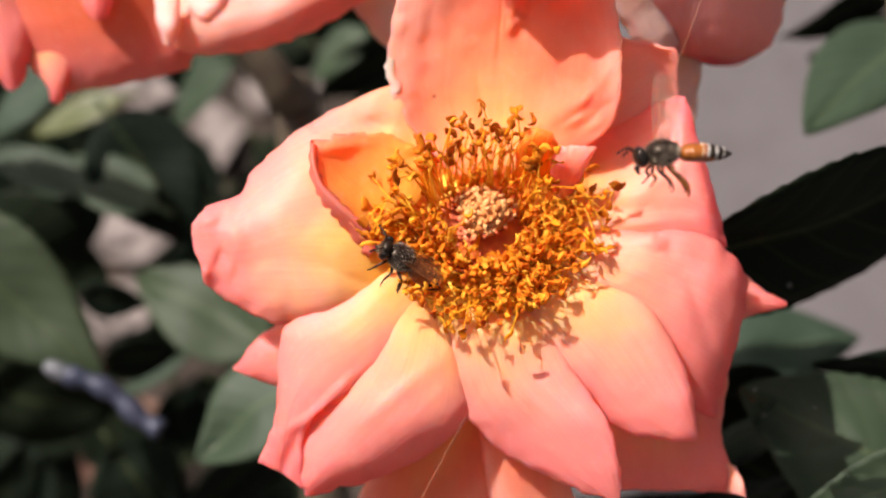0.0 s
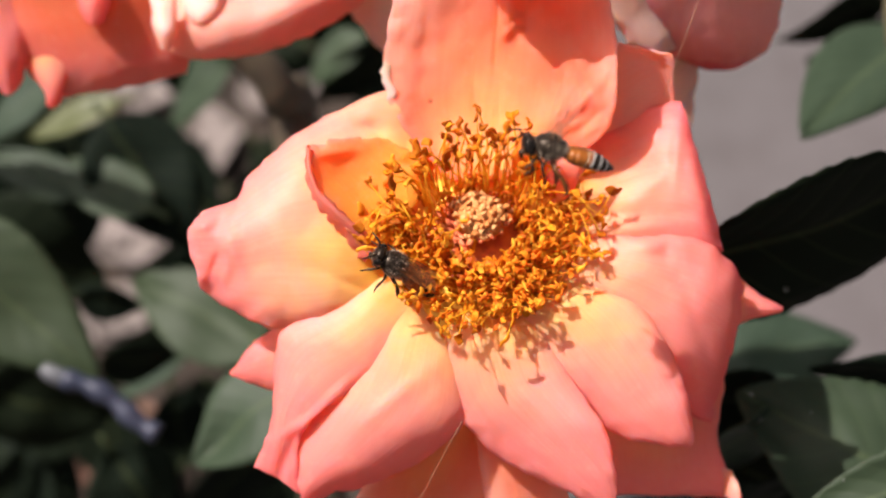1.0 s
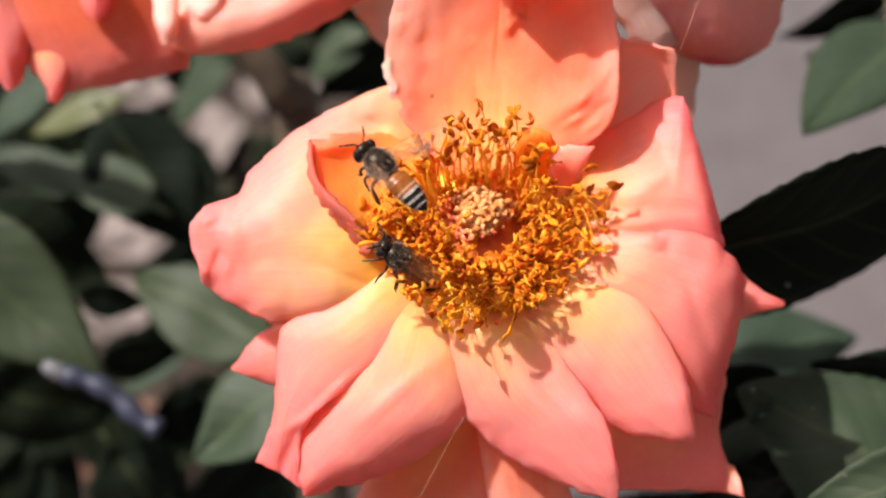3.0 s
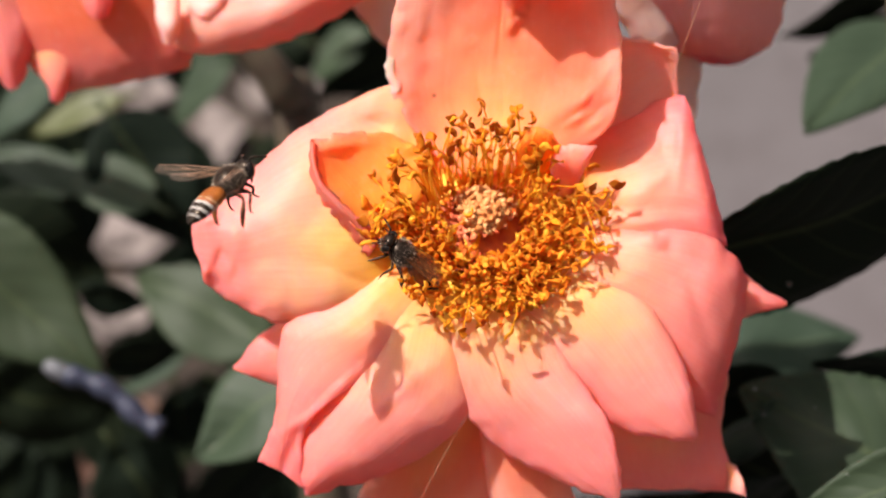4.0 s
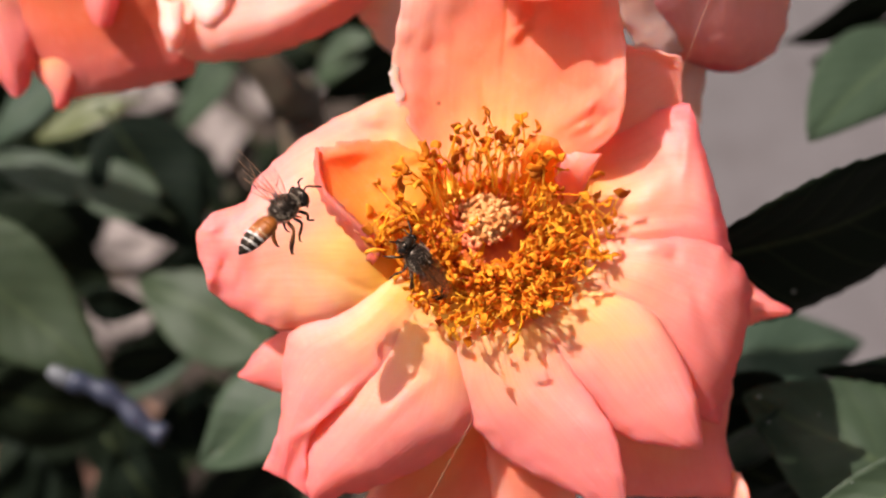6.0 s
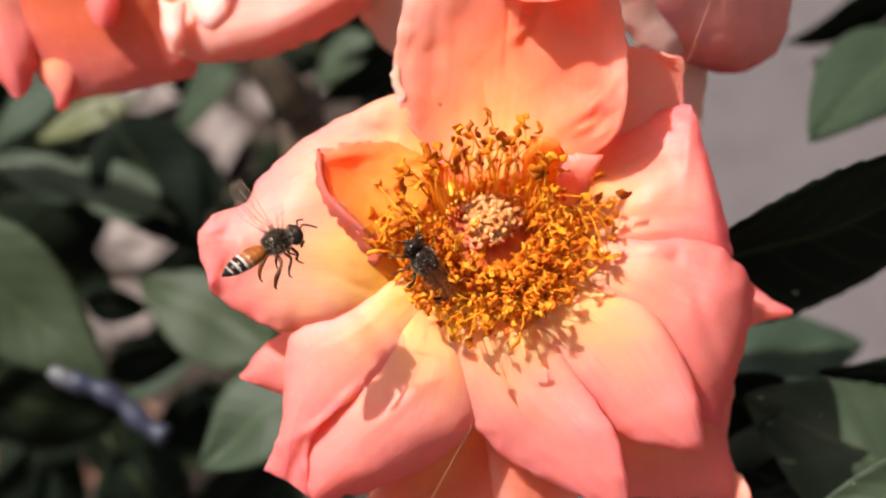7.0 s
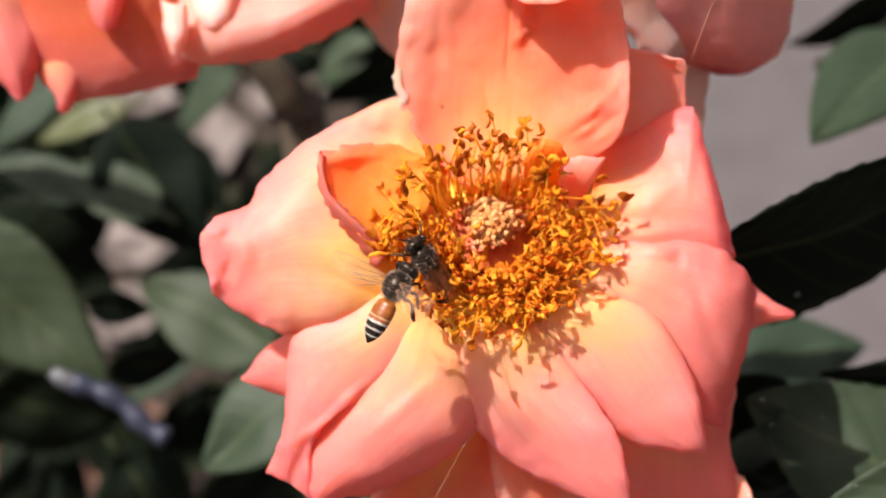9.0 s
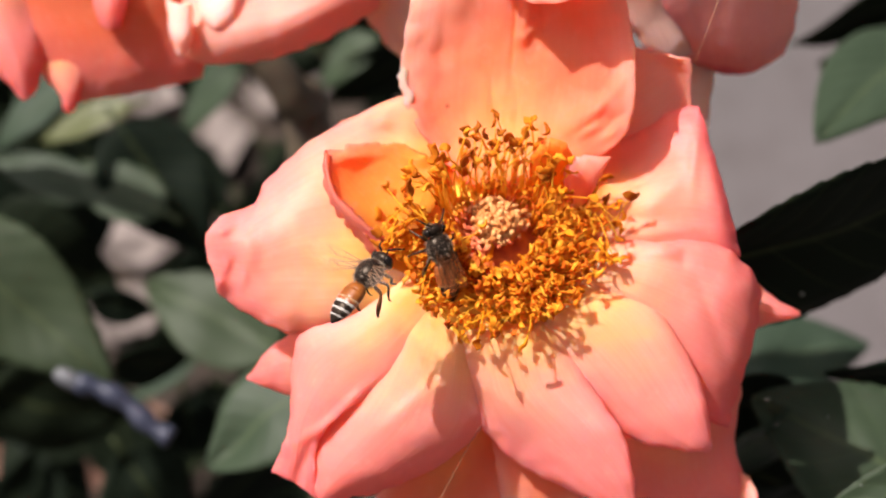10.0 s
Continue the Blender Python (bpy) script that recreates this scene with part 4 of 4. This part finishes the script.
def abdomen_mesh(mats):
    """Overlapping plates: orange ones, then black ones edged with white hair; orange below."""
    rings, seg, verts, faces, slots = 78, 28, [], [], []
    for j in range(rings + 1):
        r, x, z = abdomen_ring(j / rings)
        for k in range(seg):
            a = 2 * math.pi * k / seg
            verts.append(Vector((x, r * math.cos(a), r * 0.68 * math.sin(a) + z)) * MM)
    for j in range(rings):
        for k in range(seg):
            a, b = j * seg + k, j * seg + (k + 1) % seg
            faces.append((a, b, b + seg, a + seg))
            up = math.sin(2 * math.pi * (k + 0.5) / seg)
            f = (j + 0.5) / rings + 0.012 * noise.noise(Vector((k * 1.7, j * 0.3, 2.0))) + 0.03 * (1 - up)
            belly = up < -0.35
            if f < 0.43 or (belly and f < 0.68):
                slot = 0
            elif f < 0.475:
                slot = 3
            elif f < 0.535:
                slot = 4
            elif f < 0.582 or 0.686 < f < 0.733 or 0.832 < f < 0.862:
                slot = 2
            else:
                slot = 1
            slots.append(slot)
    faces += [tuple(range(seg)), tuple(range(len(verts) - seg, len(verts)))]
    slots += [0, 1]
    return mesh_of("abdomen", verts, faces, mats, True, None, slots)


def band_hairs(rng):
    """Short hair lying back over each pale band."""
    verts, faces = [], []
    for f0 in (0.45, 0.555, 0.705, 0.845):
        for i in range(70):
            a, f = rng.uniform(0, 6.2832), f0 + rng.uniform(-0.015, 0.015) - 0.03
            if math.sin(a) < -0.4:
                continue
            f -= 0.03 * (1 - math.sin(a)) - 0.03
            r, x, z = abdomen_ring(f)
            d = Vector((0, math.cos(a), math.sin(a)))
            p = Vector((x, r * d.y, r * 0.68 * d.z + z))
            tip = p + d * 0.07 + Vector((-0.13 * rng.uniform(0.6, 1.2), 0, 0))
            side = Vector((0, -d.z, d.y)) * 0.02
            n = len(verts)
            verts += [(p + side) * MM, (p - side) * MM, (p + d * 0.03) * MM, tip * MM]
            faces += [(n, n + 1, n + 3), (n + 1, n + 2, n + 3), (n + 2, n, n + 3)]
    return verts, faces


def hairs(centre, radii, count, length, seed):
    rng, verts, faces = random.Random(seed), [], []
    for i in range(count):
        d = Vector((rng.gauss(0, 1), rng.gauss(0, 1), rng.gauss(0.3, 1))).normalized()
        if d.z > 0.5 and rng.random() < 0.6:
            continue
        p = Vector(centre) + Vector((d.x * radii[0], d.y * radii[1], d.z * radii[2]))
        tip = p + (d + Vector((rng.uniform(-0.5, 0.1), rng.uniform(-0.4, 0.4), rng.uniform(-0.3, 0.3)))) * length * rng.uniform(0.6, 1.2)
        s = d.orthogonal().normalized() * 0.02
        u = d.cross(s).normalized() * 0.02
        k = len(verts)
        verts += [(p + s) * MM, (p - s * 0.5 + u) * MM, (p - s * 0.5 - u) * MM, tip * MM]
        faces += [(k, k + 1, k + 3), (k + 1, k + 2, k + 3), (k + 2, k, k + 3)]
    return verts, faces


def wing_mesh(length, width, seed, mat):
    nu, nv, verts, faces = 8, 20, [], []
    for j in range(nv + 1):
        s = j / nv
        lead = 0.12 * math.sin(math.pi * s) * width
        w = width * (0.16 + 0.84 * math.sin(math.pi * (0.1 + 0.82 * s) ** 1.5 * 0.93))
        for i in range(nu + 1):
            t = i / nu
            verts.append(Vector((lead - w * t, length * s, 0.05 * math.sin(9 * t + seed) + 0.12 * s * s)) * MM)
    for j in range(nv):
        for i in range(nu):
            k = j * (nu + 1) + i
            faces.append((k, k + 1, k + nu + 2, k + nu + 1))
    return mesh_of("wing", verts, faces, mat)


def vein_meshes(length, width, mat):
    rows = (((0.02, 0, 0), (0.1 * width, length * 0.5, 0.05), (0.0, length * 0.97, 0.12)), ((-0.1, 0, 0), (-0.25 * width, length * 0.45, 0.06), (-0.35 * width, length * 0.85, 0.1)),
            ((-0.15, 0, 0), (-0.5 * width, length * 0.35, 0.06), (-0.75 * width, length * 0.55, 0.08)), ((-0.25 * width, length * 0.45, 0.06), (-0.1 * width, length * 0.62, 0.07), (0.06 * width, length * 0.7, 0.08)))
    return [mesh_of("vein", *limb(r, (0.05, 0.035, 0.02), 4), mat) for r in rows]


def honey_bee(label, dangling):
    bee = thing("honey_bee", (0, 0, 0), label, "bee", "bees at the rose")
    mats = (ORANGE, CHITIN, WHITE_BAND, TAN_BAND, BROWN) if dangling else (BROWN, CHITIN, TAN_BAND, BROWN, BROWN)
    abdomen = part("abdomen", abdomen_mesh(mats), bee, "orange abdomen, black and white banded at the tail" if dangling else "dark brown abdomen with a black tail")
    if dangling:
        v, f = band_hairs(random.Random(4))
        part("band_hair", mesh_of("band_hair", v, f, WHITE_BAND, False), abdomen, "pale hair bands")
    v, f = ball((1.95, 0, 0.1), (1.66, 1.54, 1.32), 24, 16)
    part("thorax", mesh_of("thorax", [p * MM for p in v], f, CHITIN), bee, "black thorax")
    v, f = ball((0.85, 0, 0.55), (0.5, 0.95, 0.55), 14, 10)
    part("scutellum", mesh_of("scutellum", [p * MM for p in v], f, CHITIN), bee)
    v, f = joined([hairs((1.95, 0, 0.1), (1.64, 1.52, 1.3), 1300 if dangling else 1000, 0.32 if dangling else 0.26, 3), hairs((0.6, 0, 0.1), (0.4, 0.95, 0.8), 220, 0.34, 4)])
    part("hair", mesh_of("hair", v, f, FUZZ, False), bee, "short grey hair")
    tilt = Euler((0, radians(18), 0)).to_matrix()
    v, f = ball((4.0, 0, -0.2), (0.72, 1.26, 1.08), 20, 14, tilt)
    head = part("head", mesh_of("head", [p * MM for p in v], f, CHITIN), bee, "black head")
    for sd in (-1, 1):
        v, f = ball((3.98, sd * 1.0, -0.1), (0.55, 0.42, 0.86), 14, 10, tilt)
        part("eye", mesh_of("eye", [p * MM for p in v], f, EYE), head, "glossy black eye")
        v, f = limb(((4.5, sd * 0.25, 0.1), (4.8, sd * 0.5, 0.55), (5.0, sd * 0.8, 0.75), (5.5, sd * 1.3, 0.5), (6.0, sd * 1.75, 0.15)), (0.1, 0.08, 0.11, 0.1, 0.09), 6)
        part("antenna", mesh_of("antenna", v, f, CHITIN), head)
        v, f = limb(((4.35, sd * 0.35, -1.0), (4.55, sd * 0.2, -1.3), (4.5, sd * 0.05, -1.5)), (0.18, 0.15, 0.05), 6)
        part("mandible", mesh_of("mandible", v, f, LEG), head)
    v, f = limb(((4.3, 0, -1.05), (4.35, 0, -1.5), (4.15, 0, -1.85)), (0.28, 0.2, 0.08), 6)
    part("mouthparts", mesh_of("mouthparts", v, f, CHITIN), head)
    v, f = hairs((4.0, 0, -0.2), (0.7, 1.2, 1.02), 200, 0.2, 6)
    part("head_hair", mesh_of("head_hair", v, f, FUZZ, False), head)
    moving = []
    for sd in (-1, 1):
        if dangling:
            legs = (((2.9, 0.6, -1.0), (3.3, 1.15, -1.7), (3.0, 1.2, -2.2), (3.5, 1.1, -2.8), (3.7, 1.05, -3.0)),
                    ((2.0, 0.75, -1.15), (2.2, 1.6, -1.7), (1.5, 1.65, -2.6), (1.3, 1.5, -3.3), (1.5, 1.45, -3.7)),
                    ((1.2, 0.75, -1.05), (1.0, 1.7, -1.6), (-0.1, 1.8, -2.7), (-0.5, 1.5, -3.7), (-0.35, 1.4, -4.1)))
        else:
            legs = (((2.9, 0.7, -0.9), (3.6, 1.5, -0.6), (4.0, 1.9, -1.4), (4.3, 2.2, -1.9), (4.5, 2.3, -2.0)),
                    ((2.0, 0.9, -1.0), (2.1, 2.0, -0.6), (2.1, 2.6, -1.5), (2.0, 3.0, -2.0), (1.95, 3.3, -2.1)),
                    ((1.2, 0.9, -1.0), (0.5, 1.9, -0.5), (-0.4, 2.1, -1.5), (-0.9, 2.2, -2.1), (-1.2, 2.3, -2.2)))
        for k, places in enumerate(legs):
            rr = (0.15, 0.19, 0.13, 0.17, 0.1, 0.1, 0.06, 0.04) if k < 2 else (0.17, 0.22, 0.14, 0.27, 0.24, 0.16, 0.08, 0.04)
            v, f = limb([(p[0], p[1] * sd, p[2]) for p in places], rr, 8)
            leg = part(("fore_leg", "middle_leg", "hind_leg")[k], mesh_of("leg", v, f, LEG_AMBER if k == 2 and dangling else LEG), bee)
            a = places[0]
            moving.append((leg, Vector((a[0], a[1] * sd, a[2])) * MM, sd, k))
    wings = []
    for sd in (-1, 1):
        for k, (length, width) in enumerate(((6.6, 2.1), (4.6, 1.5)) if dangling else ((5.4, 1.8), (4.2, 1.4))):
            w = part(("forewing", "hindwing")[k], wing_mesh(length, width, k, WING if dangling else WING_DULL), bee, "clear veined wing" if dangling else "folded brown wing")
            for me in vein_meshes(length, width, VEIN if dangling else LEG):
                part("vein", me, w)
            wings.append((w, sd, k))
    return bee, wings, moving


def wing_pose(sd, k, sweep, lift):
    """sweep: degrees the wing is folded back along the body; lift: degrees it is raised."""
    m = Matrix.Translation(((2.35 - 0.75 * k) * MM, sd * 0.9 * MM, 1.1 * MM - 0.1 * k * MM))
    if sd > 0:
        return m @ Matrix.Rotation(radians(sweep), 4, "Z") @ Matrix.Rotation(radians(lift), 4, "X")
    return m @ Matrix.Rotation(radians(-sweep), 4, "Z") @ Matrix.Rotation(radians(-lift), 4, "X") @ Matrix.Rotation(math.pi, 4, "X") @ Matrix.Scale(1, 4)


def bee_pose(t, hx, hy, tx, ty, w, phi, dorsal):
    m = cam_pose(t)
    th = math.atan2(ty - hy, hx - tx)
    f = Vector((math.cos(th) * math.cos(radians(phi)), math.sin(th) * math.cos(radians(phi)), math.sin(radians(phi))))
    d = Vector(dorsal)
    d = (d - f * d.dot(f)).normalized()
    left = d.cross(f)
    r = Matrix((f, left, d)).transposed().to_4x4()
    return Matrix.Translation(m @ cam_local((hx + tx) / 2, (hy + ty) / 2, w)) @ m.to_3x3().to_4x4() @ r



flyer, flyer_wings, flyer_legs = honey_bee("small honey bee in flight, orange with a black and white tail", True)
crawler, crawler_wings, crawler_legs = honey_bee("small dark honey bee crawling on the stamens", False)


# time, height of the flying bee over the plan, and how far its head is raised towards the lens
COURSE = ((0, 385, 0), (0.5, 345, 0), (1, 370, 8), (1.5, 402, 6), (2, 370, 0), (2.5, 322, 2), (2.7, 305, 2), (3.3, 315, -18), (3.8, 335, -36), (4, 326, -36),
          (4.25, 290, -18), (4.5, 250, 0), (4.75, 252, -12), (5, 258, -24), (5.5, 284, -36), (5.7, 275, -22), (6.2, 262, -18), (6.8, 255, -14), (7, 256, -22),
          (7.5, 294, -16), (8, 260, -16), (8.5, 230, -16), (9, 202, -6), (9.5, 212, -16), (10, 222, -22))


def flight(t, hx, hy, tx, ty, dorsal):
    w, phi = (float(np.interp(t, [c[0] for c in COURSE], [c[i] for c in COURSE])) for i in (1, 2))
    return t, bee_pose(t, hx, hy, tx, ty, w, phi, dorsal)


def crawl(t, *place):
    return t, bee_pose(t, *place)


def motions():
    # time, head x and y, tail x and y, way of the back
    walk(flyer, [
        flight(0.0, 1118, 276, 1296, 263, (0, 1, 0.15)), flight(0.25, 1075, 228, 1243, 226, (0, 1, 0.2)), flight(0.5, 1028, 213, 1194, 206, (0, 1, 0.25)),
        flight(0.8, 968, 236, 1130, 252, (0.1, 0.95, 0.35)), flight(1.0, 923, 250, 1089, 290, (0.15, 0.9, 0.4)), flight(1.25, 886, 246, 1030, 322, (0.3, 0.7, 0.65)),
        flight(1.5, 860, 243, 985, 345, (0.4, 0.5, 0.85)), flight(2.0, 814, 222, 939, 322, (0.4, 0.45, 0.85)), flight(2.5, 777, 267, 904, 367, (0.4, 0.4, 0.9)),
        flight(2.7, 752, 285, 872, 372, (0.35, 0.4, 0.9)), flight(3.0, 640, 262, 752, 365, (0.2, 0.4, 0.9)), flight(3.3, 530, 250, 570, 400, (0.0, 0.4, 0.9)),
        flight(3.55, 447, 262, 410, 408, (-0.2, 0.4, 0.9)), flight(3.8, 406, 284, 328, 402, (-0.4, 0.45, 0.8)), flight(4.0, 432, 286, 339, 392, (-0.5, 0.5, 0.7)),
        flight(4.2, 458, 289, 364, 402, (-0.5, 0.5, 0.7)), flight(4.5, 505, 299, 398, 426, (-0.5, 0.45, 0.74)), flight(4.75, 516, 330, 413, 462, (-0.45, 0.45, 0.78)),
        flight(5.0, 520, 359, 437, 501, (-0.35, 0.4, 0.87)), flight(5.25, 530, 364, 424, 486, (-0.4, 0.5, 0.78)), flight(5.5, 538, 370, 418, 475, (-0.4, 0.62, 0.68)),
        flight(5.7, 538, 335, 452, 446, (-0.4, 0.6, 0.7)), flight(6.2, 530, 344, 398, 446, (-0.4, 0.7, 0.6)), flight(6.8, 530, 372, 380, 462, (-0.4, 0.8, 0.5)),
        flight(7.0, 537, 402, 387, 486, (-0.4, 0.8, 0.5)), flight(7.2, 562, 428, 416, 514, (-0.4, 0.8, 0.5)), flight(7.5, 632, 464, 487, 560, (-0.4, 0.78, 0.5)),
        flight(7.75, 672, 464, 545, 582, (-0.45, 0.6, 0.65)), flight(8.0, 691, 470, 590, 603, (-0.5, 0.42, 0.75)), flight(8.3, 686, 486, 600, 616, (-0.5, 0.4, 0.77)),
        flight(8.5, 688, 488, 592, 616, (-0.5, 0.4, 0.77)), flight(8.7, 700, 478, 606, 610, (-0.5, 0.4, 0.77)), flight(9.0, 725, 469, 648, 601, (-0.45, 0.36, 0.82)),
        flight(9.15, 726, 468, 660, 602, (-0.45, 0.36, 0.82)), flight(9.3, 718, 468, 652, 604, (-0.45, 0.38, 0.82)), flight(9.5, 708, 470, 611, 599, (-0.5, 0.42, 0.77)),
        flight(9.8, 686, 454, 594, 572, (-0.5, 0.45, 0.75)), flight(10.0, 686, 446, 582, 569, (-0.5, 0.48, 0.72))])
    walk(crawler, [
        crawl(0.0, 676, 432, 786, 512, 90, 28, (0.45, 0.35, 0.85)), crawl(0.5, 670, 440, 780, 518, 90, 28, (0.45, 0.35, 0.85)), crawl(1.0, 664, 444, 776, 524, 90, 28, (0.45, 0.35, 0.85)),
        crawl(1.5, 662, 444, 774, 524, 90, 28, (0.45, 0.35, 0.85)), crawl(2.0, 662, 440, 774, 522, 90, 28, (0.45, 0.35, 0.85)), crawl(2.7, 667, 432, 776, 518, 90, 28, (0.42, 0.35, 0.85)),
        crawl(3.3, 674, 424, 780, 516, 90, 28, (0.40, 0.35, 0.85)), crawl(4.0, 680, 419, 783, 514, 90, 28, (0.40, 0.35, 0.85)), crawl(4.5, 688, 420, 785, 518, 90, 28, (0.40, 0.35, 0.85)),
        crawl(5.0, 702, 420, 788, 528, 90, 28, (0.38, 0.35, 0.85)), crawl(5.5, 710, 420, 792, 536, 90, 26, (0.35, 0.35, 0.85)), crawl(6.2, 715, 422, 795, 540, 90, 26, (0.35, 0.35, 0.85)),
        crawl(6.8, 722, 424, 797, 546, 90, 26, (0.33, 0.35, 0.85)), crawl(7.5, 732, 418, 799, 552, 90, 26, (0.3, 0.35, 0.85)), crawl(8.0, 724, 422, 798, 552, 90, 26, (0.3, 0.35, 0.85)),
        crawl(8.5, 720, 424, 798, 552, 90, 26, (0.3, 0.35, 0.85)), crawl(9.0, 728, 416, 798, 550, 90, 26, (0.3, 0.35, 0.85)), crawl(9.5, 745, 406, 802, 545, 90, 24, (0.25, 0.35, 0.85)),
        crawl(10.0, 765, 396, 806, 538, 92, 16, (0.2, 0.35, 0.85))])
    for w, sd, k in flyer_wings:
        rows = []
        for i in range(301):
            beat = 2 * math.pi * (0.4 * i + float(np.interp(i / 30, (0, 1, 3, 4, 4.5, 5.5, 8, 10), (0.25, 0.3, 0.0, -0.07, -0.05, 0.3, 0.55, 0.6))))
            rows.append((i / 30, wing_pose(sd, k, 16 + 16 * math.cos(beat) + 10 * k, 36 + 40 * math.sin(beat))))
        walk(w, rows)
    for w, sd, k in crawler_wings:
        rows = []
        for i in range(41):
            t = i / 4
            rows.append((t, wing_pose(sd, k, 84 + 3 * k + 1.5 * math.sin(t * 2.3), 7 + 2 * math.sin(t * 3.1) - 4 * k + 2 * sd)))
        walk(w, rows)
    for legs, pace, swing in ((flyer_legs, 2.2, 7), (crawler_legs, 3.6, 10)):
        for leg, root, sd, k in legs:
            rows = []
            for i in range(41):
                t = i / 4
                turn = Euler((0, radians(swing * math.sin(t * pace + k * 2.1 + sd)), radians(swing * 0.7 * math.sin(t * pace * 0.8 + k + sd * 2))))
                rows.append((t, Matrix.Translation(root) @ turn.to_matrix().to_4x4() @ Matrix.Translation(-root)))
            walk(leg, rows)


motions()
